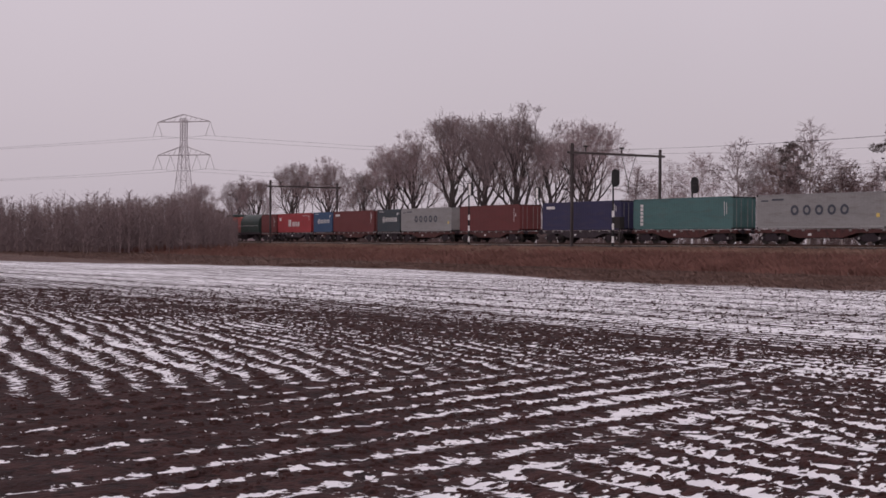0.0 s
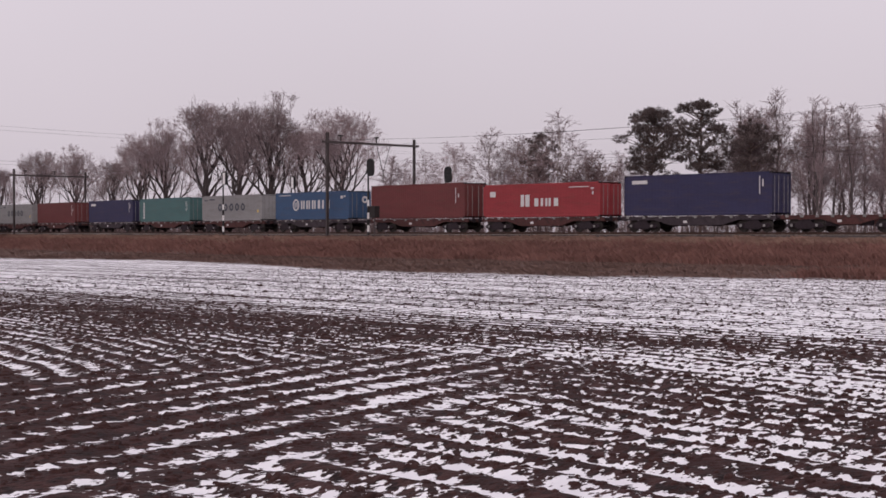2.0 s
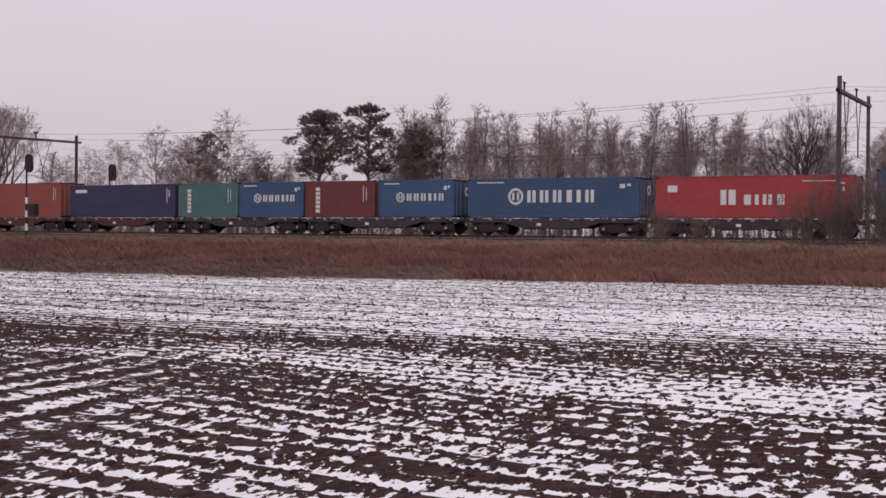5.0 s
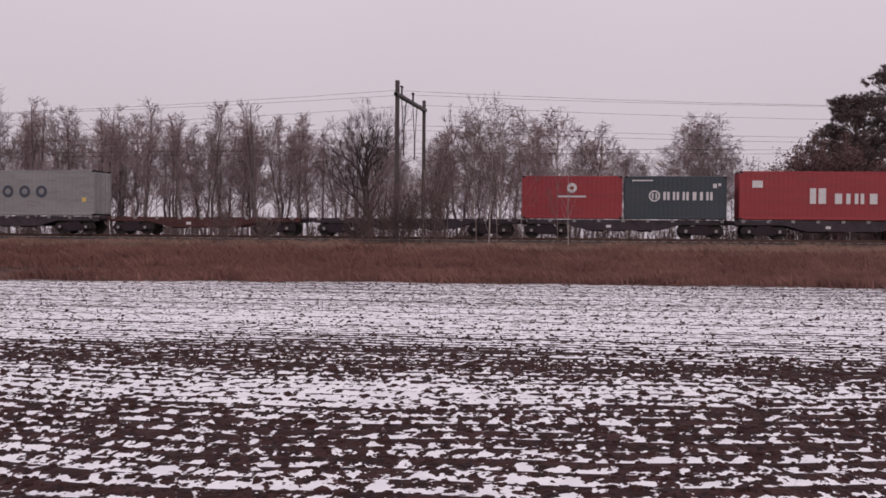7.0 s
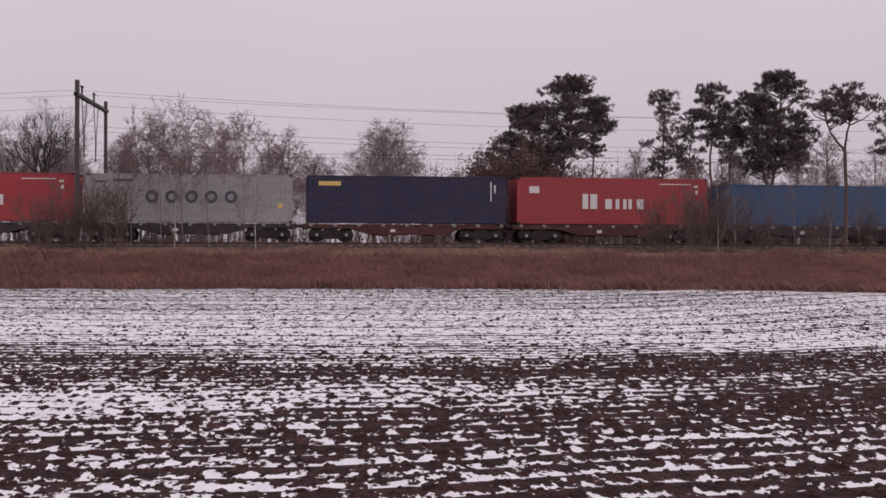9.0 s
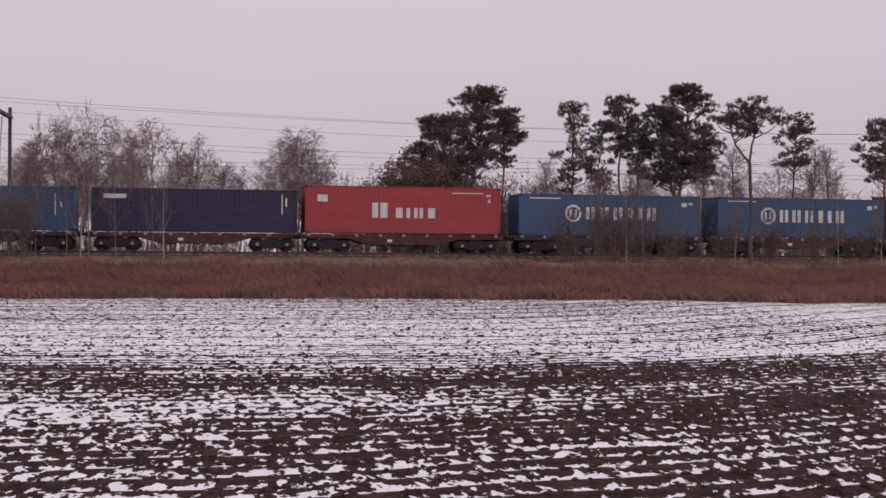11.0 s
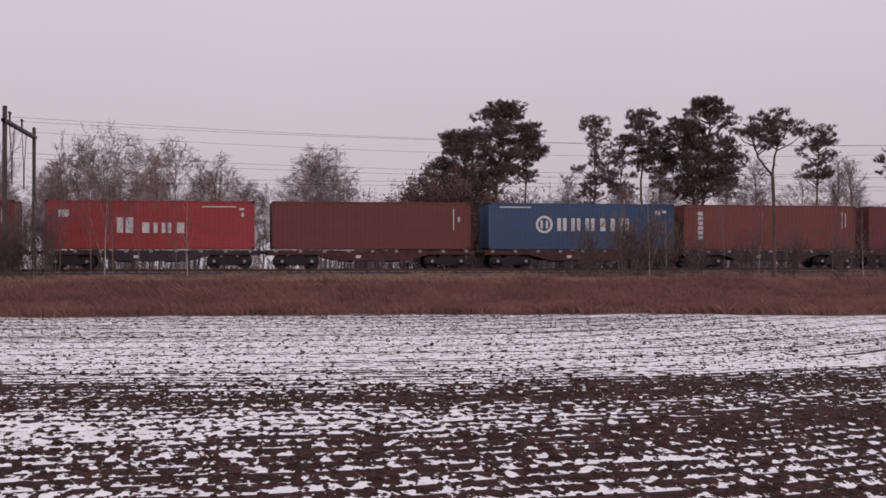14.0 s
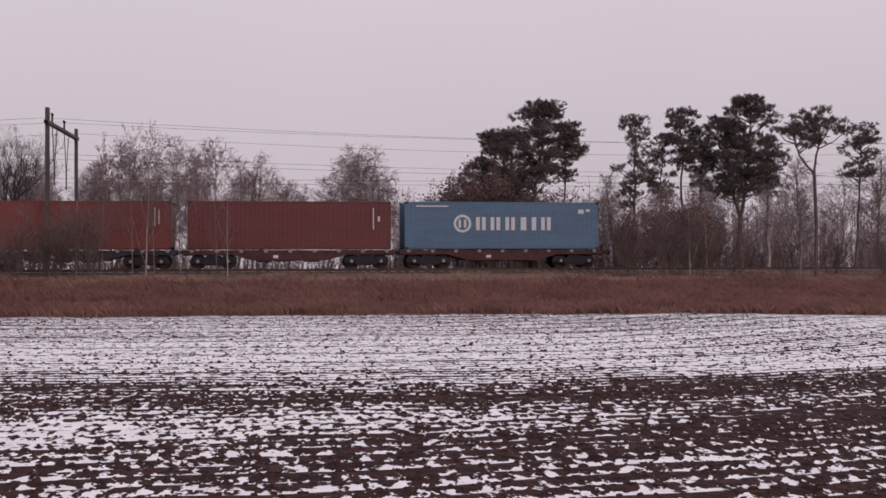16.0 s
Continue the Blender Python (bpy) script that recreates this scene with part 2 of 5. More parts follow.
def ground_material():
    m = bpy.data.materials.new("ploughed_soil_and_snow")
    m.use_nodes = True
    n, l = m.node_tree.nodes, m.node_tree.links
    b = n["Principled BSDF"]
    b.inputs["Specular IOR Level"].default_value = 0.2

    def attr(name):
        a = n.new("ShaderNodeAttribute")
        a.attribute_name = name
        return a.outputs["Fac"]

    def math_(op, a, c=0.0, clamp=False):
        q = n.new("ShaderNodeMath")
        q.operation, q.use_clamp = op, clamp
        for i, s in enumerate((a, c)):
            if isinstance(s, (int, float)):
                q.inputs[i].default_value = s
            else:
                l.new(s, q.inputs[i])
        return q.outputs[0]

    def noise_(scale, detail=4.0, stretch=(1, 1, 1), rough=0.55, src=None):
        q, mp = n.new("ShaderNodeTexNoise"), n.new("ShaderNodeMapping")
        mp.inputs["Scale"].default_value = stretch
        l.new(src or geo.outputs["Position"], mp.inputs[0])
        l.new(mp.outputs[0], q.inputs["Vector"])
        q.inputs["Scale"].default_value, q.inputs["Detail"].default_value, q.inputs["Roughness"].default_value = scale, detail, rough
        return q.outputs["Fac"]

    def smooth_(v, lo, hi):
        q = n.new("ShaderNodeMapRange")
        q.interpolation_type = "SMOOTHSTEP"
        q.inputs[1].default_value, q.inputs[2].default_value = lo, hi
        l.new(v, q.inputs[0])
        return q.outputs[0]

    def mix_(f, a, c):
        q = n.new("ShaderNodeMix")
        q.data_type = "RGBA"
        l.new(f, q.inputs[0])
        for i, s in ((6, a), (7, c)):
            if isinstance(s, tuple):
                q.inputs[i].default_value = (*s, 1)
            else:
                l.new(s, q.inputs[i])
        return q.outputs[2]

    geo = n.new("ShaderNodeNewGeometry")
    sep = n.new("ShaderNodeSeparateXYZ")
    l.new(geo.outputs["Position"], sep.inputs[0])
    tilled, back, ballast, turn = attr("tilled"), attr("back"), attr("ballast"), attr("turn")
    # snow lies in dashes along the rows, torn by clods, in long bands across the field
    def along(flow, row, k_flow, k_row):
        c = n.new("ShaderNodeCombineXYZ")
        l.new(math_("MULTIPLY", flow, k_flow), c.inputs[0])
        l.new(math_("MULTIPLY", row, k_row), c.inputs[1])
        return c.outputs[0]

    def blend_(f, a, c):
        q = n.new("ShaderNodeMix")
        l.new(f, q.inputs[0])
        l.new(a, q.inputs[2])
        l.new(c, q.inputs[3])
        return q.outputs[0]

    def centred(v, k):
        return math_("MULTIPLY", math_("SUBTRACT", v, 0.5), k)

    PX, PY = sep.outputs["X"], sep.outputs["Y"]
    row_a, row_b = attr("row_a"), attr("row_b")
    dash = blend_(turn, noise_(1.0, 2.0, src=along(PX, row_a, 7.5, 2.6)), noise_(1.0, 2.0, src=along(PY, row_b, 6.5, 2.6)))
    streak = blend_(turn, noise_(1.0, 2.0, src=along(PX, row_a, 0.2, 1.1)), noise_(1.0, 2.0, src=along(PY, row_b, 0.5, 1.3)))
    # turned slices lie aslant to the rows, one way or the other
    def slices(lean, turn_at):
        c = n.new("ShaderNodeCombineXYZ")
        l.new(math_("MULTIPLY", math_("ADD", PX, math_("MULTIPLY", PY, lean)), 8.5), c.inputs[0])
        l.new(math_("MULTIPLY", PY, 6.0), c.inputs[1])
        c.inputs[2].default_value = turn_at
        return noise_(1.0, 3.0, rough=0.6, src=c.outputs[0])

    lean_side = smooth_(noise_(0.7, 1.0), 0.46, 0.54)
    clods = blend_(lean_side, slices(0.24, 0.0), slices(-0.24, 3.7))
    patch = noise_(1.0, 3.0, stretch=(0.07, 0.26, 1))
    band = n.new("ShaderNodeValToRGB")
    l.new(math_("MULTIPLY", math_("ADD", math_("MULTIPLY", row_a, ROW), centred(patch, 7.0)), 0.02), band.inputs[0])
    stops = BAND_STOPS
    el = band.color_ramp.elements
    el[0].position, el[0].color = stops[0][0] * 0.02, (stops[0][1],) * 3 + (1,)
    el[1].position, el[1].color = stops[-1][0] * 0.02, (stops[-1][1],) * 3 + (1,)
    for d_, v_ in stops[1:-1]:
        q = el.new(d_ * 0.02)
        q.color = (v_, v_, v_, 1)
    band_out = band.outputs["Color"]
    turned = math_("ADD", 0.205, math_("MULTIPLY", smooth_(math_("ADD", PX, math_("MULTIPLY", PY, 1.0)), -7.0, 4.0), 0.21))
    # a whiter patch where the machines turned
    reach = math_("SQRT", math_("ADD", math_("POWER", math_("ADD", PX, 5.0), 2.0), math_("POWER", math_("SUBTRACT", PY, 7.2), 2.0)))
    turned = math_("ADD", turned, math_("MULTIPLY", math_("SUBTRACT", 1.0, smooth_(reach, 0.8, 4.2)), 0.07))
    # the side towards the wood is covered more evenly, and thinner far out
    out = math_("ADD", math_("MULTIPLY", row_a, ROW), centred(patch, 7.0))
    even = math_("ADD", 0.372, math_("MULTIPLY", smooth_(out, 13.0, 25.0), 0.21))
    side = math_("SUBTRACT", 1.0, smooth_(PX, -17.0, -7.0))
    base = blend_(turn, blend_(side, band_out, even), turned)
    base = math_("SUBTRACT", base, math_("MULTIPLY", smooth_(PX, 0.5, 5.0), 0.035))
    # more snow stayed in the lee beside the turning strip
    lee = math_("MULTIPLY", smooth_(PX, -8.0, -6.0), math_("SUBTRACT", 1.0, smooth_(PX, -2.0, 2.5)))
    base = math_("ADD", base, math_("MULTIPLY", math_("MULTIPLY", lee, math_("SUBTRACT", 1.0, smooth_(PY, 13.0, 16.0))), 0.052))
    far = smooth_(PY, 13.0, 26.0)
    crest = blend_(turn, math_("SINE", math_("MULTIPLY", row_a, -6.28319)), math_("SINE", math_("MULTIPLY", row_b, -6.28319)))
    amount = math_("ADD", math_("MULTIPLY", crest, math_("ADD", math_("ADD", 0.12, math_("MULTIPLY", turn, 0.06)), math_("MULTIPLY", smooth_(PY, 15.0, 28.0), 0.03))), math_("MULTIPLY", centred(dash, 0.75), math_("MULTIPLY", math_("SUBTRACT", 1.0, math_("MULTIPLY", far, 0.5)), math_("SUBTRACT", 1.0, math_("MULTIPLY", side, 0.55)))))
    amount = math_("ADD", amount, centred(streak, 0.36))
    # out on the open field the clods stand in wider heaps
    heaps = noise_(1.0, 3.0, rough=0.6, stretch=(4.6, 2.2, 1))
    amount = math_("ADD", amount, math_("MULTIPLY", centred(heaps, 1.15), far))
    # the wheels of each pass left darker lines
    passes = smooth_(math_("SINE", math_("MULTIPLY", row_a, 6.28319 * ROW / PASS)), 0.45, 0.95)
    amount = math_("SUBTRACT", amount, math_("MULTIPLY", math_("MULTIPLY", passes, far), 0.15))
    amount = math_("ADD", amount, math_("MULTIPLY", centred(clods, 1.0), math_("SUBTRACT", 1.0, math_("MULTIPLY", far, 0.6))))
    amount = math_("ADD", amount, centred(patch, 0.50))
    amount = math_("ADD", amount, centred(math_("ADD", base, 0.025), 0.90))
    amount = math_("ADD", amount, centred(noise_(24.0, 2.0), 0.34))
    snow = math_("MULTIPLY", smooth_(amount, -0.015, 0.025), tilled)
    # bare ground behind the railway is mostly white
    snow_back = math_("MULTIPLY", smooth_(noise_(0.5, 4.0), 0.42, 0.5), back)
    snow = math_("MAXIMUM", snow, snow_back)
    soil = mix_(smooth_(noise_(2.2, 5.0), 0.35, 0.7), (0.033, 0.0136, 0.0126), (0.065, 0.0288, 0.0262))
    soil = mix_(smooth_(noise_(1.0, 5.0, rough=0.7, stretch=(11.0, 6.0, 6.0)), 0.48, 0.62), soil, (0.016, 0.0085, 0.0085))
    grass = mix_(smooth_(noise_(0.35, 6.0, stretch=(1, 2.2, 1)), 0.35, 0.68), (0.090, 0.054, 0.046), (0.150, 0.093, 0.077))
    stone = mix_(smooth_(noise_(14.0, 2.0), 0.4, 0.65), (0.045, 0.036, 0.034), (0.12, 0.095, 0.085))
    colour = mix_(tilled, grass, soil)
    colour = mix_(ballast, colour, stone)
    white = mix_(smooth_(noise_(3.0, 4.0), 0.3, 0.7), (0.78, 0.77, 0.80), (0.90, 0.89, 0.91))
    colour = mix_(snow, colour, white)
    l.new(colour, b.inputs["Base Color"])
    r = n.new("ShaderNodeMapRange")
    l.new(snow, r.inputs[0])
    r.inputs[3].default_value, r.inputs[4].default_value = 0.9, 0.6
    l.new(r.outputs[0], b.inputs["Roughness"])
    bp = n.new("ShaderNodeBump")
    bp.inputs["Strength"].default_value, bp.inputs["Distance"].default_value = 0.9, 0.08
    l.new(math_("SUBTRACT", 0.9, math_("MULTIPLY", snow, 0.75)), bp.inputs["Strength"])
    l.new(math_("ADD", math_("MULTIPLY", clods, 1.0), math_("MULTIPLY", noise_(18.0, 3.0), 0.6)), bp.inputs["Height"])
    l.new(bp.outputs[0], b.inputs["Normal"])
    return m


build_ground(ground_material())

# ---- clods of earth standing out of the snow ----
CLOD = material("broken_dark_soil", (0.046, 0.0205, 0.0187), 0.95, 0, 0.4, 5.0, 45.0, 0.5, (0.020, 0.011, 0.011), 0.7)


def clod_heaps(name, label, x0, x1, y0, y1, count, size, seed):
    """Low angular lumps heaped along the rows, fewer where the snow lies thick."""
    rng = np.random.default_rng(seed)
    X, Y = rng.uniform(x0, x1, count), rng.uniform(y0, y1, count)
    row_a, row_b, turn = field_rows(X, Y)
    crest = (1 - turn) * np.sin(2 * np.pi * row_a) + turn * np.sin(2 * np.pi * row_b)
    out = row_a * ROW
    white = np.interp(out, [q[0] for q in BAND_STOPS], [q[1] for q in BAND_STOPS])
    white = np.where(X < -12, 0.465 + 0.12 * np.clip((out - 14) / 8, 0, 1), white)
    white = (1 - turn) * white + turn * 0.34
    keep = rng.random(count) < np.clip((0.055 + np.clip(0.52 - white, 0, 1) * 0.62) * (1 + crest) ** 3 * 0.42 * np.where(Y > 19, 1.9, 1.0), 0.012, 1.0)
    lines = np.sin(2 * np.pi * out / PASS) > 0.55
    keep &= (Y < 18) | lines | (rng.random(count) < 0.55)
    keep &= (Y < field_edge(X) - 0.3)
    X, Y, crest = X[keep], Y[keep], crest[keep]
    n = len(X)
    s = size * rng.lognormal(0.0, 0.30, n)
    a = rng.uniform(0, 2 * np.pi, n)
    long = rng.uniform(1.0, 1.9, n)
    ring = np.linspace(0, 2 * np.pi, 5, endpoint=False)
    V = np.zeros((n, 11, 3))
    for lvl, (rad, zz) in enumerate(((1.0, -0.35), (0.72, 0.42))):
        r = rad * rng.uniform(0.7, 1.25, (n, 5))
        lx, ly = np.cos(ring) * r * long[:, None], np.sin(ring) * r
        V[:, lvl * 5:lvl * 5 + 5, 0] = lx * np.cos(a)[:, None] - ly * np.sin(a)[:, None]
        V[:, lvl * 5:lvl * 5 + 5, 1] = lx * np.sin(a)[:, None] + ly * np.cos(a)[:, None]
        V[:, lvl * 5:lvl * 5 + 5, 2] = zz * rng.uniform(0.7, 1.2, (n, 5))
    V[:, 10, 0], V[:, 10, 1] = rng.uniform(-0.3, 0.3, n), rng.uniform(-0.3, 0.3, n)
    V[:, 10, 2] = rng.uniform(0.5, 0.85, n)
    V *= s[:, None, None]
    V += np.stack([X, Y, -0.02 + 0.02 * crest], 1)[:, None, :]
    f = []
    for k in range(5):
        j = (k + 1) % 5
        f += [(k, j, 5 + j), (k, 5 + j, 5 + k), (5 + k, 5 + j, 10)]
    F = (np.arange(n)[:, None, None] * 11 + np.array(f)[None]).reshape(-1, 3)
    me = bpy.data.meshes.new(name)
    me.from_pydata(V.reshape(-1, 3).tolist(), [], F.tolist())
    me.materials.append(CLOD)
    me.update()
    tagged(new(name, me), label, "soil clods", kind="stuff")


clod_heaps("soil_clods", "dark broken clods of earth along the furrows", -20, 9, 4.5, 19, 95000, 0.023, 11)
clod_heaps("soil_clods", "dark broken clods of earth out on the field", -42, 16, 19, 46, 260000, 0.0165, 12)
clod_heaps("soil_clods", "dark broken clods of earth towards the wood", -42, -20, 7, 19, 36000, 0.026, 13)

# ---- track: two pairs of rails on sleepers ----
STEEL = material("rusty_rail_steel", (0.09, 0.055, 0.045), 0.55, 0.6, 0.3, 2.0, 30.0)
CONCRETE = material("weathered_concrete", (0.30, 0.27, 0.25), 0.9, 0, 0.2, 2.0, 25.0)
for off in (0.0, 4.1):
    track = thing("railway_track", "rusty steel rails on concrete sleepers in ballast", "railway track", kind="structure")
    for side in (-0.75, 0.75):
        g = Geo()
        pts = []
        for x in range(-620, 421, 10):
            m = on_track(x, off + side)
            pts.append(m.translation)
        for a, c in zip(pts, pts[1:]):
            for z0, z1, w in ((RAIL - 0.04, RAIL, 0.036), (RAIL - 0.13, RAIL - 0.04, 0.012), (RAIL - 0.16, RAIL - 0.13, 0.07)):
                g.add([(a.x, a.y - w, z0), (c.x, c.y - w, z0), (c.x, c.y + w, z0), (a.x, a.y + w, z0),
                       (a.x, a.y - w, z1), (c.x, c.y - w, z1), (c.x, c.y + w, z1), (a.x, a.y + w, z1)],
                      [(3, 2, 1, 0), (4, 5, 6, 7), (0, 1, 5, 4), (2, 3, 7, 6)])
        part("rail", g, STEEL, track)
    g = Geo()
    for k in range(-300, 180):
        x = k * 0.6 * 1.0
        m = on_track(x, off)
        for p in ((0),):
            a = radians(track_yaw(x))
            cx, cy = m.translation.x, m.translation.y
            g.box(cx - 0.13, cx + 0.13, cy - 1.3, cy + 1.3, RAIL - 0.30, RAIL - 0.155)
    tagged(part("sleepers", g, CONCRETE, track), kind="stuff")

# ---- overhead line: portals, wires ----
GALV = material("weathered_galvanised_steel", (0.085, 0.070, 0.070), 0.65, 0.4, 0.25, 1.5, 20.0)
DARK = material("dark_painted_steel", (0.03, 0.026, 0.026), 0.6, 0.2, 0.3, 2.0, 20.0)
WIRE = material("dull_copper_wire", (0.07, 0.06, 0.06), 0.6, 0.5, 0.1)
PORTALS = (-240.0, -158.8, -85.0, -12.4, 61.0, 134.0)
PORTAL_DROP = (2.6, 1.0, 0.45, 0.05, 0.0, 0.0)  # the line falls a little along the bend
NEAR_POST, FAR_POST = -2.42, 7.7
POST_TOP = EYE + 9.45


def portal(x, drop):
    t = thing("catenary_portal", "grey steel overhead line portal of two posts and a crossbeam", "catenary portal", on_track(x), group="overhead line portals")
    full = POST_TOP - drop
    for y, top, w in ((NEAR_POST, full, 0.115), (FAR_POST, full - 0.22, 0.10)):
        g = Geo()
        # rolled H section
        g.box(-w, w, y - w, y - w + 0.025, 1.0, top)
        g.box(-w, w, y + w - 0.025, y + w, 1.0, top)
        g.box(-0.03, 0.03, y - w + 0.025, y + w - 0.025, 1.0, top)
        part("post", g, GALV, t)
        g = Geo().box(-0.35, 0.35, y - 0.35, y + 0.35, 0.7, 1.22, 0.03)
        part("footing", g, CONCRETE, t)
    zb = full - 0.85
    g = Geo()
    g.box(-0.12, -0.09, NEAR_POST - 0.5, FAR_POST + 0.5, zb - 0.10, zb + 0.10)
    g.box(0.09, 0.12, NEAR_POST - 0.5, FAR_POST + 0.5, zb - 0.10, zb + 0.10)
    g.box(-0.09, 0.09, NEAR_POST - 0.5, FAR_POST + 0.5, zb + 0.07, zb + 0.097)
    part("crossbeam", g, GALV, t)
    for y in (0.0, 4.1):
        g = Geo()
        g.tube([(0, y - 0.9, zb + 0.13), (0, y - 0.9, zb + 0.62)], [0.06, 0.06], 6)
        g.tube([(0, y - 1.15, zb + 0.62), (0, y - 0.65, zb + 0.62)], [0.07, 0.07], 6)
        part("insulator", g, DARK, t)
        g = Geo()
        g.tube([(0, y - 0.9, zb - 0.1), (0, y - 0.15, zb - 2.6)], [0.028, 0.028], 5)
        g.tube([(0, y + 0.7, zb - 0.1), (0, y - 0.15, zb - 2.6)], [0.028, 0.028], 5)
        g.tube([(0, y - 0.15, zb - 2.5), (0, y - 0.15, zb - 3.6)], [0.05, 0.04], 5)
        part("hanger_frame", g, GALV, t)
    return t


for x, drop in zip(PORTALS, PORTAL_DROP):
    portal(x, drop)

for name, off, z, sag in (("feeder_wire", -3.3, POST_TOP - 0.7, 1.1), ("earth_wire", 1.2, POST_TOP - 0.5, 0.9),
                          ("feeder_wire", 6.9, POST_TOP - 0.6, 1.1), ("carrier_wire", 0.0, RAIL + 7.0, 0.9),
                          ("carrier_wire", 4.1, RAIL + 7.0, 0.9), ("contact_wire", 0.0, RAIL + 5.5, 0.05), ("contact_wire", 4.1, RAIL + 5.5, 0.05)):
    g = Geo()
    for a, b, da, db in zip(PORTALS, PORTALS[1:], PORTAL_DROP, PORTAL_DROP[1:]):
        pts = []
        for k in range(13):
            x = a + (b - a) * k / 12
            p = on_track(x, off, z).translation
            pts.append((p.x, p.y, z - da + (da - db) * k / 12 - sag * 4 * (k / 12) * (1 - k / 12)))
        g.tube(pts, [0.008] * 13, 4, False)
    tagged(new(name, g.mesh(name, WIRE)), "thin dark overhead wire strung between the portals", "overhead wire", group="overhead wires")

# ---- the train ----
V = -23.281


def paint(name, base, rough=0.55, dirt=0.26, vary=0.12):
    return material(name, base, rough, 0, vary, 0.8, 9.0, 0.06, (0.10, 0.06, 0.045), dirt, (0.35, 1, 1.6), per_piece=0.10)


PAINT = {
    "red": paint("faded_red_container_paint", (0.30, 0.041, 0.048)),
    "brown": paint("brown_red_container_paint", (0.130, 0.034, 0.034)),
    "rust": paint("dull_rust_red_container_paint", (0.162, 0.043, 0.038)),
    "orange": paint("rust_orange_container_paint", (0.225, 0.062, 0.050)),
    "blue": paint("blue_container_paint", (0.040, 0.080, 0.158)),
    "pale": paint("pale_chalky_blue_container_paint", (0.085, 0.145, 0.22)),
    "navy": paint("navy_container_paint", (0.034, 0.032, 0.078)),
    "midnight": paint("dark_midnight_container_paint", (0.025, 0.022, 0.058)),
    "grey": paint("light_grey_container_paint", (0.262, 0.255, 0.257)),
    "teal": paint("teal_green_container_paint", (0.064, 0.135, 0.135)),
    "slate": paint("dark_slate_container_paint", (0.045, 0.058, 0.07)),
}
WHITE = material("white_lettering_paint", (0.60, 0.58, 0.58), 0.6, 0, 0.12, 3, 20, 0)
INK = material("dark_lettering_paint", (0.06, 0.065, 0.085), 0.6, 0, 0.12, 3, 20, 0)
YELLOW = material("yellow_lettering_paint", (0.62, 0.45, 0.14), 0.6, 0, 0.12, 3, 20, 0)
ENDGREY = material("bare_galvanised_door_gear", (0.26, 0.245, 0.24), 0.6, 0.3, 0.2)

W = 2.438
SHELLS = {}


def corrugated(x0, x1, y, z0, z1, out):
    """A side wall of trapezoid corrugations between x0 and x1."""
    g = Geo()
    n = max(4, round((x1 - x0) / 0.278))
    p = (x1 - x0) / n
    prof = []
    for k in range(n):
        a = x0 + k * p
        prof += [(a, 0.0), (a + p * 0.26, 0.0), (a + p * 0.5, 0.0065), (a + p * 0.76, 0.0065)]
    prof.append((x1, 0.0))
    pts = [(x, y - out * dy, z) for z in (z0, z1) for x, dy in prof]
    k = len(prof)
    fs = [(i, i + 1, k + i + 1, k + i) if out > 0 else (i + 1, i, k + i, k + i + 1) for i in range(k - 1)]
    return g.add(pts, fs)


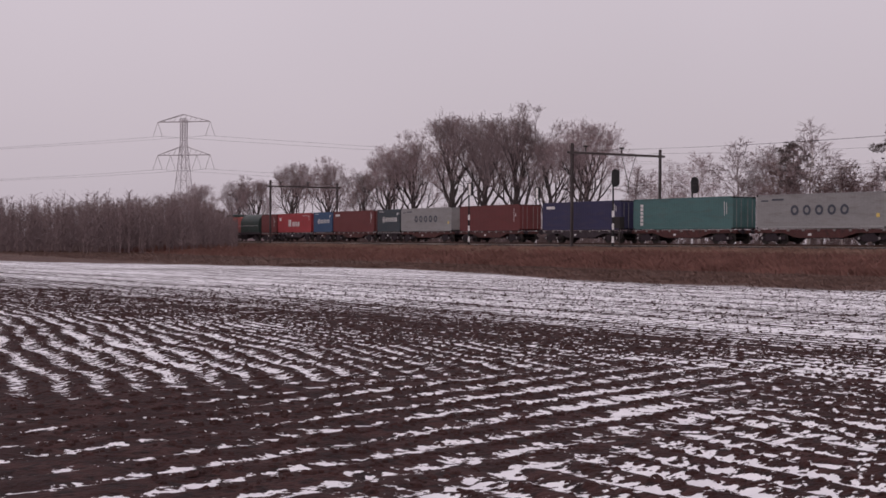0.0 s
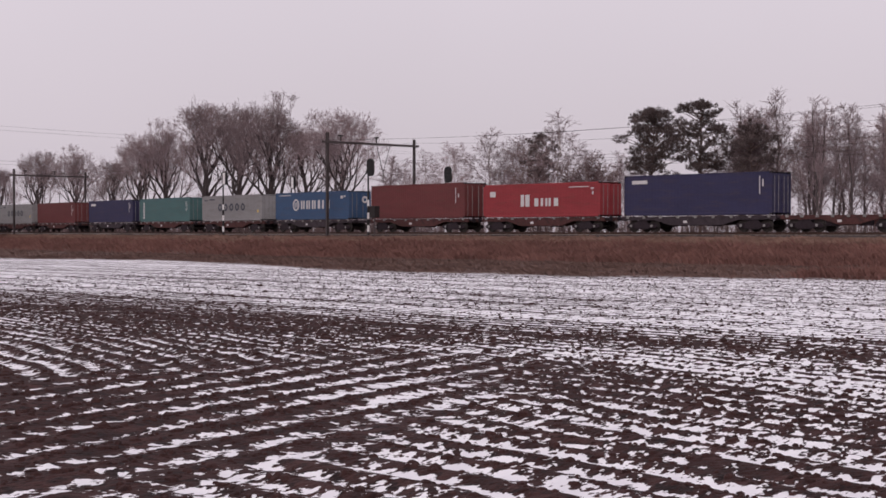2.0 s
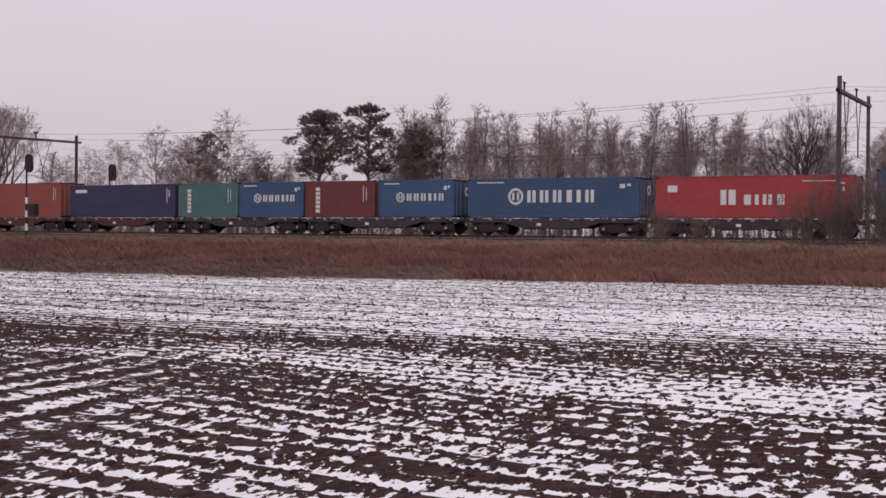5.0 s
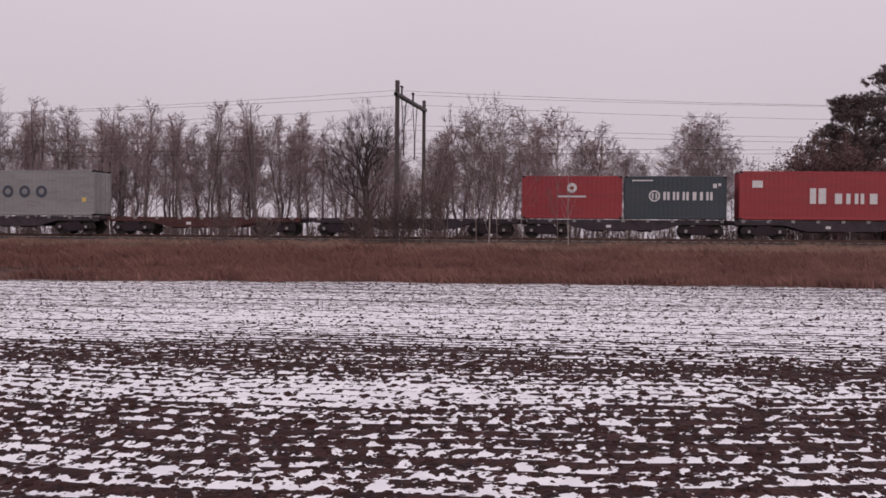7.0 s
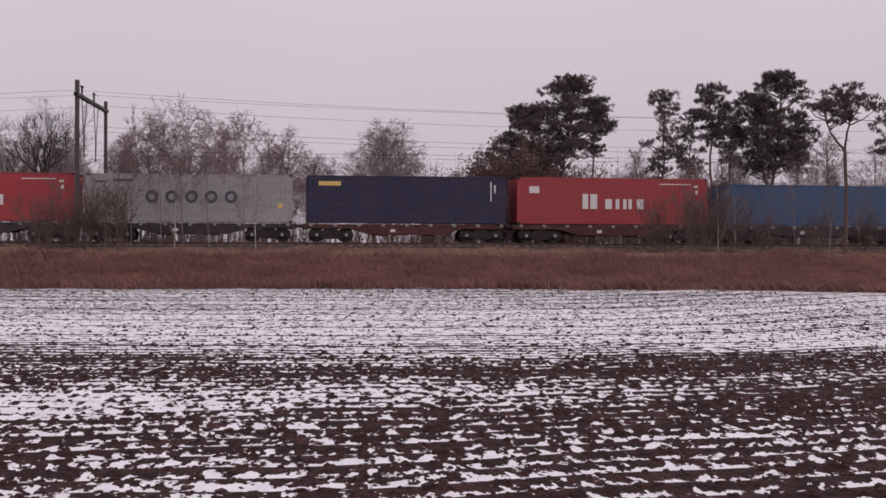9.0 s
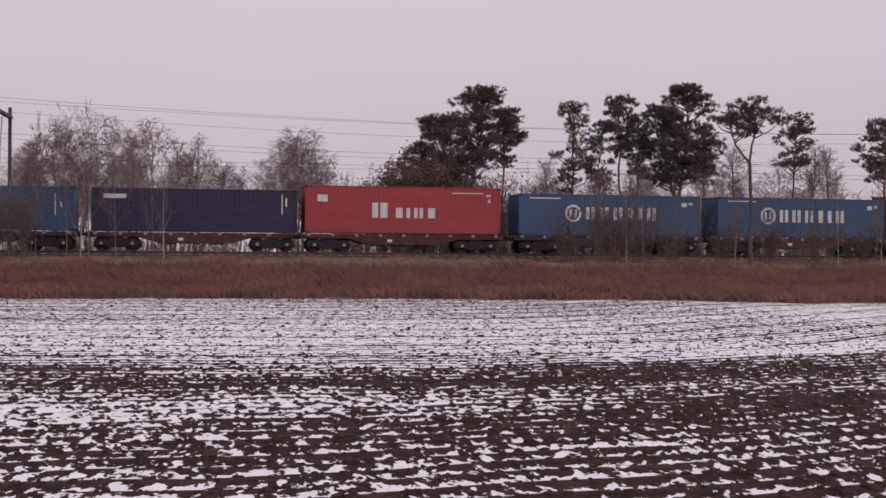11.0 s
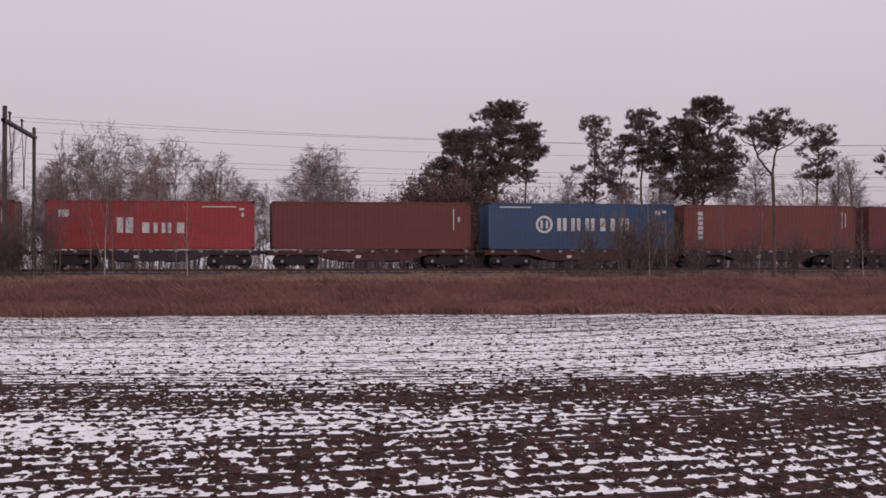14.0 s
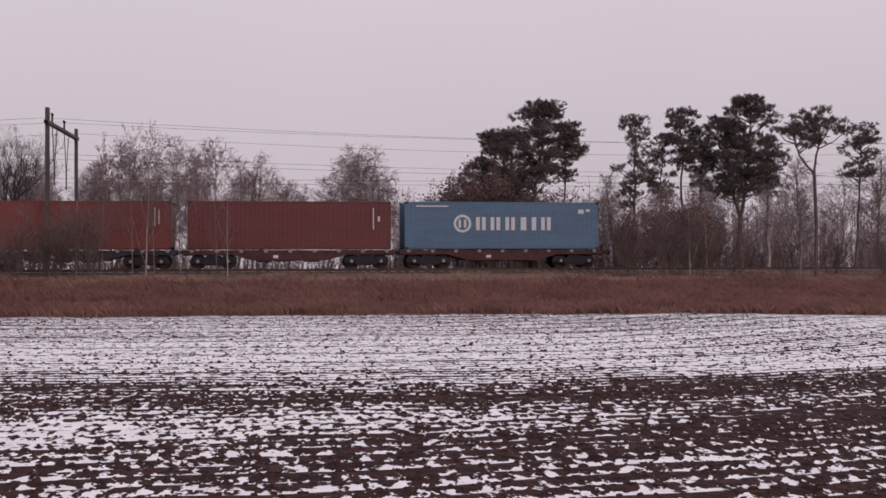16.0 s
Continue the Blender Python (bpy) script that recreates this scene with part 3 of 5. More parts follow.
def shell_meshes(length, height, mat):
    """The meshes that containers of one size and paint share."""
    key = (length, height, mat.name)
    if key in SHELLS:
        return SHELLS[key]
    h, w = length / 2, W / 2
    made = []
    for y, out in ((-w + 0.02, -1), (w - 0.02, 1)):
        g = corrugated(-h + 0.12, h - 0.12, y, 0.16, height - 0.10, out)
        made.append(("side_panel", g.mesh("side_panel", mat)))
    g = Geo()
    n = int(length / 0.42)
    for k in range(n):
        a = -h + 0.1 + k * (length - 0.2) / n
        c = a + (length - 0.2) / n
        m_ = (a + c) / 2
        g.add([(a, -w + .05, height - 0.03), (m_, -w + .05, height - 0.012), (c, -w + .05, height - 0.03), (a, w - .05, height - 0.03), (m_, w - .05, height - 0.012), (c, w - .05, height - 0.03)],
              [(0, 1, 4, 3), (1, 2, 5, 4)])
    made.append(("roof_panel", g.mesh("roof_panel", mat)))
    for x in (-h, h):
        for y in (-w, w):
            x0, x1 = (x, x + 0.13) if x < 0 else (x - 0.13, x)
            y0, y1 = (y, y + 0.12) if y < 0 else (y - 0.12, y)
            made.append(("corner_post", Geo().box(x0, x1, y0, y1, 0.115, height - 0.115, 0.012).mesh("corner_post", mat)))
    for y in (-w, w):
        y0, y1 = (y + 0.006, y + 0.07) if y < 0 else (y - 0.07, y - 0.006)
        made.append(("bottom_rail", Geo().box(-h + 0.16, h - 0.16, y0, y1, 0.02, 0.17, 0.01).mesh("bottom_rail", mat)))
        made.append(("top_rail", Geo().box(-h + 0.16, h - 0.16, y0, y1, height - 0.11, height - 0.004, 0.01).mesh("top_rail", mat)))
    # front wall, ribbed
    g = Geo()
    rib = [(-h + (0.05 if k % 2 else 0.02), -w + 0.12 + k * (W - 0.24) / 16) for k in range(17)]
    g.add([(x, y, z) for z in (0.1, height - 0.1) for x, y in rib], [(k + 1, k, 17 + k, 18 + k) for k in range(16)])
    made.append(("front_wall", g.mesh("front_wall", mat)))
    g = Geo().box(-h + 0.1, h - 0.1, -w + 0.06, w - 0.06, 0.1, 0.16)
    made.append(("floor_panel", g.mesh("floor_panel", mat)))
    for y0, y1 in ((-w + 0.13, -0.01), (0.01, w - 0.13)):
        g = Geo().box(h - 0.07, h - 0.025, y0, y1, 0.13, height - 0.13, 0.01)
        for z in (0.35, 0.95, 1.55, 2.1):
            g.box(h - 0.03, h - 0.005, y0 + 0.06, y1 - 0.06, z, z + 0.32, 0.006)
        made.append(("door", g.mesh("door", mat)))
    g = Geo()
    SHELLS[key] = made
    return made


BAR = Geo().tube([(0, 0, 0.12), (0, 0, 2.4)], [0.02, 0.02], 6).mesh("lock_bar", ENDGREY)
CAST = Geo().box(-0.089, 0.089, -0.081, 0.081, -0.059, 0.059, 0.012).mesh("corner_casting", DARK)


BLOCKS = {}


def block(t, w, h, x, z, y, mat, label):
    """One plain painted block on the side, its own part."""
    key = (round(w, 2), round(h, 2), mat.name)
    if key not in BLOCKS:
        BLOCKS[key] = Geo().box(0, w, -0.012, 0, 0, h).mesh("block_mark", mat)
    ob = part("block_mark", BLOCKS[key], None, t, label)
    ob.location = (x, y, z)


def ring(cx, cz, r0, r1, y):
    g, n = Geo(), 24
    pts = []
    for r in (r0, r1):
        for yy in (y - 0.012, y):
            pts += [(cx + r * math.cos(2 * math.pi * k / n), yy, cz + r * math.sin(2 * math.pi * k / n)) for k in range(n)]
    fs = []
    for k in range(n):
        j = (k + 1) % n
        fs += [(k, j, 2 * n + j, 2 * n + k), (2 * n + k, 2 * n + j, 3 * n + j, 3 * n + k), (n + j, n + k, k, j)]
    return g.add(pts, fs)


LABELS = {"red": "red", "brown": "brown-red", "orange": "rust-orange", "rust": "dull rust-red", "blue": "blue", "pale": "pale chalky blue", "navy": "navy blue", "midnight": "dark midnight blue", "grey": "light grey", "teal": "teal green", "slate": "dark slate"}


def container(colour, length, height, marks):
    mat = PAINT[colour]
    size = "forty-foot" if length > 8 else "twenty-foot"
    tall = "high-cube " if height > 2.7 else ""
    extra = {"ring": " with white blocks and a ring", "line": " with white block marks", "grey": " with dark block marks", "tag": " with a small white tag", "column": " with a white upright strip",
             "gold": " with a small yellow tag", "plain": " with plain sides", "round": " with a small round white emblem"}[marks]
    t = thing("shipping_container", f"{LABELS[colour]} {tall}{size} container{extra}", "container", group="containers of the train")
    for name, me in shell_meshes(length, height, mat):
        part(name, me, None, t)
    h, w = length / 2, W / 2
    for x in (-h + 0.089, h - 0.089):
        for y in (-w + 0.078, w - 0.078):
            for z in (0.059, height - 0.059):
                c = part("corner_casting", CAST, None, t, "dark steel corner casting")
                c.location = (x, y, z)
    for y in (-0.85, -0.35, 0.35, 0.85):
        c = part("lock_bar", BAR, None, t, "bare metal lock bar")
        c.location = (h - 0.005, y, 0.05)
        c.scale.z = (height - 0.1) / 2.6
    y = -w - 0.004
    if marks == "ring":
        k = 1.0 if length > 8 else 0.62
        zc, cx = height * 0.54, -h + length * 0.293
        part("ring_mark", ring(cx, zc, 0.40 * k, 0.55 * k, y), WHITE, t, "white painted ring")
        for j in (-1, 1):
            block(t, 0.15 * k, 0.50 * k, cx + (0.17 * j - 0.075) * k, zc - 0.25 * k, y, WHITE, "white painted bar")
        # six signs, as pairs of bars and single bars
        for x_, w_ in ((0.85, 0.23), (1.22, 0.23), (1.76, 0.23), (2.13, 0.23), (2.69, 0.23), (3.06, 0.23), (3.66, 0.36), (4.36, 0.28), (4.96, 0.23), (5.33, 0.23)):
            block(t, w_ * k, 0.80 * k, cx + x_ * k, zc - 0.40 * k, y, WHITE, "white painted bar")
        block(t, 2.0 * k, 0.07, -h + 0.7 * k, height - 0.30, y, WHITE, "thin white strip")
        block(t, 0.36 * k, 0.26, h - 1.3 * k, height - 0.70, y, WHITE, "white number bar")
        block(t, 0.26 * k, 0.16, h - 0.8 * k, height - 0.58, y, WHITE, "white number bar")
        part("ring_mark", ring(0.55, height - 0.8, 0.16, 0.32, 0), WHITE, t, "white door ring").matrix_basis = pose(h + 0.006, 0, 0, 0, 0, 90)
    elif marks == "line":
        zc, x = height * 0.48, -h + length * 0.338
        for x_, w_, h_ in ((0.0, 0.36, 0.92), (0.50, 0.44, 0.92), (1.46, 0.42, 0.62), (2.12, 0.24, 0.62), (2.60, 0.22, 0.62), (2.94, 0.22, 0.62), (3.48, 0.44, 0.62)):
            block(t, w_, h_, x + x_, zc - 0.42, y, WHITE, "white painted bar")
        block(t, 0.62, 0.42, -h + 0.75, height - 0.98, y, WHITE, "small white flag panel")
        block(t, 2.0, 0.055, h - 3.1, height - 0.38, y, WHITE, "thin white strip")
        block(t, 0.28, 0.12, h - 0.9, height - 0.55, y, WHITE, "white number bar")
        block(t, 0.14, 0.24, h - 0.78, height - 0.95, y, WHITE, "white number bar")
    elif marks == "grey":
        zc = height * 0.53
        for j in range(5):
            part("ring_mark", ring(-h + length * 0.284 + 0.38 + 1.17 * j, zc, 0.20, 0.38, y), INK, t, "dark painted ring")
        block(t, 0.7, 0.10, -h + 0.5, height - 0.52, y, INK, "small dark number bar")
        block(t, 1.15, 0.12, -h + 1.6, height - 0.45, y, INK, "small dark number bar")
        block(t, 0.28, 0.28, h - 0.85, height * 0.3, y, YELLOW, "small yellow sticker")
    elif marks in ("tag", "gold"):
        block(t, 1.35, 0.26, -h + 0.7, height - 0.62, y, WHITE if marks == "tag" else YELLOW, "small block of marks")
        block(t, 0.07, 1.2, h - 0.95, height - 1.5, y, WHITE, "thin white number bar")
        block(t, 0.10, 0.5, h - 0.72, height - 1.0, y, WHITE, "thin white number bar")
    elif marks == "column":
        for j in range(6):
            block(t, 0.36, 0.24, -h + 0.95, height - 0.70 - 0.31 * j, y, WHITE, "white painted block")
        block(t, 0.05, 1.1, h - 1.0, height - 1.5, y, WHITE, "thin white number bar")
        block(t, 0.05, 0.9, h - 0.75, height - 1.4, y, WHITE, "thin white number bar")
    elif marks == "round":
        part("ring_mark", ring(0.0, height * 0.72, 0.12, 0.30, y), WHITE, t, "round white emblem")
        block(t, 1.7, 0.11, -0.85, height * 0.50, y, WHITE, "thin white strip")
    elif marks == "plain":
        block(t, 0.06, 1.3, h - 1.1, height - 1.7, y, WHITE, "thin white number bar")
        block(t, 0.12, 0.3, h - 0.8, height - 1.2, y, WHITE, "thin white number bar")
    return t


FRAME_RED = material("dirty_red_brown_wagon_paint", (0.088, 0.036, 0.034), 0.8, 0.1, 0.3, 1.5, 14.0, 0.1, (0.035, 0.028, 0.027), 0.8)
FRAME_DARK = material("grimy_dark_wagon_paint", (0.055, 0.042, 0.050), 0.8, 0.1, 0.3, 1.5, 14.0, 0.1, (0.03, 0.025, 0.026), 0.8)
BOGIE = material("grimy_bogie_steel", (0.034, 0.024, 0.029), 0.85, 0.2, 0.35, 4.0, 25.0, 0.15)
TREAD = material("worn_wheel_steel", (0.05, 0.042, 0.04), 0.7, 0.3, 0.3, 4.0, 25.0)

SIDEFRAME = Geo()
for sy in (-1.06, 1.06):
    SIDEFRAME.prism([(-1.35, 0.40), (-1.2, 0.62), (-0.55, 0.62), (-0.4, 0.80), (0.4, 0.80), (0.55, 0.62), (1.2, 0.62), (1.35, 0.40), (1.1, 0.30), (0.7, 0.30), (0.45, 0.22), (-0.45, 0.22), (-0.7, 0.30), (-1.1, 0.30)], sy - 0.07, sy + 0.07)
    for bx in (-0.9, 0.9):
        SIDEFRAME.box(bx - 0.17, bx + 0.17, sy - 0.13, sy + 0.13, 0.32, 0.60, 0.02)
COVER_ME = Geo().tube([(0, -1.215, 0.46), (0, -1.195, 0.46)], [0.10, 0.10], 10).mesh("axle_cover", ENDGREY)
SIDEFRAME.box(-0.3, 0.3, -1.0, 1.0, 0.45, 0.85, 0.03)
SIDEFRAME_ME = SIDEFRAME.mesh("bogie_frame", BOGIE)
WHEEL = Geo()
for sy in (-0.75, 0.75):
    WHEEL.tube([(0, sy - 0.065, 0.46), (0, sy - 0.05, 0.46), (0, sy + 0.05, 0.46), (0, sy + 0.065, 0.46)], [0.40, 0.46, 0.46, 0.40], 20)
WHEEL.tube([(0, -0.95, 0.46), (0, 0.95, 0.46)], [0.08, 0.08], 8)
WHEEL_ME = WHEEL.mesh("wheelset", TREAD)
BUF = Geo().tube([(0, 0, 0), (0.45, 0, 0)], [0.10, 0.10], 10).tube([(0.45, 0, 0), (0.52, 0, 0)], [0.2, 0.2], 14).mesh("buffer", BOGIE)
WAGON_MESH = {}


def wagon(length, dark, loaded):
    mat = FRAME_DARK if dark else FRAME_RED
    label = ("dark grimy" if dark else "dirty red-brown") + " flat container wagon on two bogies" + ("" if loaded else ", running empty")
    t = thing("container_wagon", label, "railway wagon", group="wagons of the train")
    h = length / 2
    key = (length, dark)
    if key not in WAGON_MESH:
        made = []
        out = [(-h, 1.12), (h, 1.12), (h, 0.86), (h - 2.9, 0.86), (h - 4.2, 0.50), (-h + 4.2, 0.50), (-h + 2.9, 0.86), (-h, 0.86)]
        for sy in (-1.12, 1.0):
            made.append(("side_sill", Geo().prism(out, sy, sy + 0.12).mesh("side_sill", mat)))
        g = Geo().box(-h + 0.05, h - 0.05, -0.3, 0.3, 0.82, 1.08, 0.02)
        made.append(("centre_sill", g.mesh("centre_sill", mat)))
        for x in (-h + 0.1, -h / 2, 0, h / 2, h - 0.1):
            made.append(("crossmember", Geo().box(x - 0.09, x + 0.09, -1.0, 1.0, 0.86, 1.10, 0.01).mesh("crossmember", mat)))
        for k in range(9):
            x = -h + 0.5 + k * (length - 1) / 8
            made.append(("stake_pocket", Geo().box(x - 0.10, x + 0.10, -1.20, -1.12, 0.98, 1.155, 0.01).mesh("stake_pocket", ENDGREY)))
        for x in (-h / 4, h / 5):
            made.append(("brake_box", Geo().box(x - 0.45, x + 0.45, -0.95, -0.45, 0.42, 0.80, 0.03).mesh("brake_box", BOGIE)))
        made.append(("air_tank", Geo().tube([(-0.9, -0.4, 0.62), (0.2, -0.4, 0.62)], [0.17, 0.17], 10).mesh("air_tank", BOGIE)))
        g = Geo().box(-h + length * 0.42, -h + length * 0.42 + 0.3, -1.135, -1.125, 0.66, 0.82)
        made.append(("number_plate", g.mesh("number_plate", WHITE)))
        WAGON_MESH[key] = made
    for name, me in WAGON_MESH[key]:
        part(name, me, None, t)
    for x in (-h + 1.75, h - 1.75):
        b = part("bogie", SIDEFRAME_ME, None, t, "grimy black bogie")
        b.location.x = x
        for wx in (-0.9, 0.9):
            part("axle_cover", COVER_ME, None, b, "pale axle box cover").location.x = wx
            wheel = part("wheelset", WHEEL_ME, None, b, "worn steel wheels")
            wheel.location.x = wx
    for s in (-1, 1):
        for y in (-0.875, 0.875):
            b = part("buffer", BUF, None, t)
            b.location = (s * (h - 0.02), y, 1.0)
            b.rotation_euler.z = 0 if s > 0 else math.pi
    return t


HC, ST, L40, L20 = 2.896, 2.591, 12.192, 6.058
# where each container's leading edge stands at the start, with its paint, size and marks
LOAD = [
    (-165.4, "brown", L20, ST, "plain"), (-159.2, "red", L40, ST, "line"), (-146.4, "blue", L20, ST, "ring"),
    (-140.1, "brown", L40, ST, "tag"), (-127.2, "slate", L20, ST, "ring"), (-121.1, "grey", L40, ST, "grey"),
    (-107.4, "brown", L40, ST, "plain"), (-91.5, "navy", L40, ST, "tag"), (-77.8, "teal", L40, ST, "column"),
    (-63.3, "grey", L40, ST, "grey"), (-48.8, "blue", L40, ST, "ring"), (-33.6, "brown", L40, HC, "plain"),
    (-19.4, "red", L40, ST, "line"), (-5.1, "navy", L40, HC, "tag"), (28.1, "orange", L40, HC, "column"),
    (41.2, "navy", L40, ST, "tag"), (53.6, "teal", L20, ST, "column"), (59.8, "blue", L20, ST, "ring"),
    (66.1, "brown", L20, ST, "column"), (72.4, "blue", L20, ST, "ring"), (79.4, "blue", L40, ST, "ring"),
    (92.6, "red", L40, ST, "line"), (105.9, "blue", L40, HC, "ring"), (118.7, "grey", L40, HC, "grey"),
    (158.0, "red", L20, ST, "round"), (164.2, "slate", L20, ST, "ring"), (170.95, "red", L40, HC, "line"),
    (184.6, "red", L40, HC, "line"), (197.4, "grey", L40, HC, "grey"), (210.45, "midnight", L40, HC, "gold"),
    (223.3, "red", L40, HC, "line"), (236.6, "blue", L40, ST, "plain"), (249.7, "midnight", L40, ST, "tag"),
    (262.3, "red", L40, HC, "line"), (275.6, "blue", L40, ST, "ring"), (288.9, "blue", L40, ST, "ring"),
    (301.7, "rust", L40, HC, "column"), (315.6, "red", L40, HC, "line"), (328.8, "brown", L40, HC, "plain"),
    (342.1, "blue", L40, HC, "ring"), (354.9, "rust", L40, HC, "column"), (368.0, "brown", L40, HC, "plain"),
    (381.0, "pale", L40, HC, "ring")]
# wagons: first and last point of each frame at the start, dark or red-brown, loaded or empty
WAGONS = []
slots = []
k = 0
while k < len(LOAD):
    s, _, ln, _, _ = LOAD[k]
    if ln < 8 and k + 1 < len(LOAD) and LOAD[k + 1][2] < 8 and LOAD[k + 1][0] - s < 7:
        slots.append((s, LOAD[k + 1][0] + L20))
        k += 2
    else:
        slots.append((s, s + ln))
        k += 1
for i, (a, b) in enumerate(slots):
    WAGONS.append((a - 0.25, b + 0.25, i % 3 == 1 or 16 < i < 26, True))
WAGONS += [(7.6, 17.3, False, False), (17.9, 27.5, False, False), (131.5, 144.3, False, False), (144.9, 157.8, True, False)]

TRAIN = []
for s, colour, ln, ht, marks in LOAD:
    TRAIN.append((container(colour, ln, ht, marks), s + ln / 2, RAIL + 1.18))
for a, b, dark, loaded in WAGONS:
    TRAIN.append((wagon(round(b - a, 1), dark, loaded), (a + b) / 2, RAIL))

# ---- the diesel locomotive at the head ----
LOCO_RED = paint("faded_red_locomotive_paint", (0.30, 0.085, 0.075))
LOCO_GREEN = paint("dark_green_locomotive_paint", (0.030, 0.046, 0.042))
GLASS = material("dark_cab_glass", (0.02, 0.022, 0.025), 0.15, 0, 0.1, bump=0)


def locomotive():
    t = thing("diesel_locomotive", "red and dark green diesel locomotive with a rounded hood", "locomotive")
    h = 7.2
    part("underframe", Geo().box(-h, h, -1.3, 1.3, 0.95, 1.25, 0.03), FRAME_DARK, t)
    cab = Geo().prism([(-h + 0.1, 1.25), (-h + 0.1, 2.6), (-h + 0.35, 3.75), (-h + 0.9, 4.0), (-h + 2.1, 4.0), (-h + 2.3, 3.8), (-h + 2.3, 1.25)], -1.38, 1.38)
    part("cab", cab, LOCO_GREEN, t, "dark green cab")
    part("hood", Geo().prism([(-h + 2.3, 1.25), (-h + 2.3, 3.55), (-1.0, 3.55), (-0.8, 3.4), (-0.8, 1.25)], -1.28, 1.28), LOCO_RED, t, "faded red engine hood")
    hood = Geo()
    n = 12
    prof = [(1.30 * math.cos(math.pi * k / n), 2.55 + 1.35 * math.sin(math.pi * k / n)) for k in range(n + 1)]
    prof = [(1.30, 1.25)] + prof + [(-1.30, 1.25)]
    k = len(prof)
    hood.add([(-0.8, y, z) for y, z in prof] + [(h - 0.3, y, z) for y, z in prof],
             [(i, i + 1, k + i + 1, k + i) for i in range(k - 1)] + [tuple(range(k))[::-1], tuple(range(k, 2 * k))])
    part("rear_hood", hood, LOCO_GREEN, t, "dark green rounded rear hood")
    for x in (-h + 0.55, -h + 1.45):
        part("window", Geo().box(x - 0.32, x + 0.32, -1.40, -1.385, 2.75, 3.45), GLASS, t, "dark cab window")
    for x in (-h + 3.2, -h + 4.6):
        g = Geo()
        for q in range(6):
            g.box(x - 0.5, x + 0.5, -1.30, -1.285, 2.3 + q * 0.16, 2.40 + q * 0.16)
        part("louvre", g, DARK, t)
    for x in (1.2, 3.0, 4.8):
        part("hood_panel", Geo().box(x - 0.7, x + 0.7, -1.325, -1.305, 1.5, 2.6, 0.005), LOCO_GREEN, t)
    part("handrail", Geo().tube([(-h + 2.4, -1.42, 2.2), (h - 0.4, -1.42, 2.2)], [0.02, 0.02], 5), WHITE, t, "white handrail")
    part("fuel_tank", Geo().box(-1.5, 1.5, -1.1, 1.1, 0.40, 0.95, 0.08), BOGIE, t)
    part("exhaust", Geo().tube([(-2.2, 0, 3.5), (-2.2, 0, 3.95)], [0.16, 0.16], 10), DARK, t)
    for x in (-h + 2.2, h - 2.2):
        b = part("bogie", SIDEFRAME_ME, None, t, "grimy black bogie")
        b.location.x = x
        for wx in (-0.9, 0.9):
            part("wheelset", WHEEL_ME, None, b, "worn steel wheels").location.x = wx
    return t


TRAIN.append((locomotive(), -173.0, RAIL))

# ---- signals beside the line ----
SIGWHITE = material("white_post_enamel", (0.74, 0.72, 0.72), 0.6, 0, 0.12)
SIGBLACK = material("black_signal_enamel", (0.018, 0.017, 0.018), 0.6, 0, 0.2)


def signal(x, off, foot, top, oval, label):
    t = thing("railway_signal", label, "railway signal", on_track(x, off), group="railway signals")
    z = foot
    step = 0.55
    n = 0
    while z < foot + 3.2:
        g = Geo().tube([(0, 0, z), (0, 0, z + step)], [0.10, 0.10], 10, True)
        part("post_band", g, SIGWHITE if n % 2 else SIGBLACK, t, "white band" if n % 2 else "black band")
        z += step
        n += 1
    part("mast", Geo().tube([(0, 0, z), (0, 0, top - 0.3)], [0.075, 0.075], 8), SIGBLACK, t)
    ht = 1.5 if oval else 1.3
    wd = 0.36 if oval else 0.31
    zc = top - ht / 2
    out = []
    for k in range(20):
        a = 2 * math.pi * k / 20
        if oval:
            out.append((wd * math.cos(a), zc + (ht / 2 - wd) * (1 if math.sin(a) > 0 else -1) + wd * math.sin(a)))
        else:
            s, c = math.sin(a), math.cos(a)
            q = max(abs(s), abs(c))
            out.append((wd * c / q, zc + ht / 2 * s / q))
    head = new("signal_head", Geo().prism(out, -0.12, 0.10).mesh("signal_head", SIGBLACK))
    head.parent = t
    head.matrix_basis = pose(0.34, 0, 0, 0, 0, 12)
    tagged(head, "black lamp board")
    if not oval:
        p = part("back_plate", Geo().box(-0.17, 0.17, -0.15, -0.12, zc - 0.6, zc + 0.55, 0.01), SIGWHITE, head, "white plate")
    else:
        for dz in (0.35, 0.0, -0.35):
            part("lamp_hood", Geo().tube([(0, 0.10, zc + dz), (0, 0.35, zc + dz)], [0.13, 0.13], 10), SIGBLACK, head)
    part("bracket", Geo().tube([(0, 0, zc - 0.4), (0.34, 0, zc - 0.4)], [0.03, 0.03], 6), SIGBLACK, t)
    return t


signal(-102.2, -3.0, 1.05, 7.6, False, "light signal on a black and white banded post")
signal(-78.3, -3.0, 1.05, 7.9, True, "dark oval light signal on a banded post")
signal(-105.6, 7.2, 0.9, 7.5, False, "light signal beyond the far track")
signal(-79.8, 7.2, 0.9, 7.6, True, "dark oval signal beyond the far track")
box_thing = thing("relay_box", "dark grey steel relay box on a short leg beside the line", "equipment box", on_track(-77.2, -3.2))
part("cabinet", Geo().box(-0.38, 0.38, -0.25, 0.25, 2.8, 3.8, 0.03), DARK, box_thing)
part("leg", Geo().tube([(0, 0, 1.0), (0, 0, 2.8)], [0.05, 0.05], 8), GALV, box_thing)

# ---- high-voltage pylon far off, with its lines ----
PYL = material("grey_lattice_steel", (0.40, 0.37, 0.38), 0.7, 0.3, 0.15, 0.4, 5)


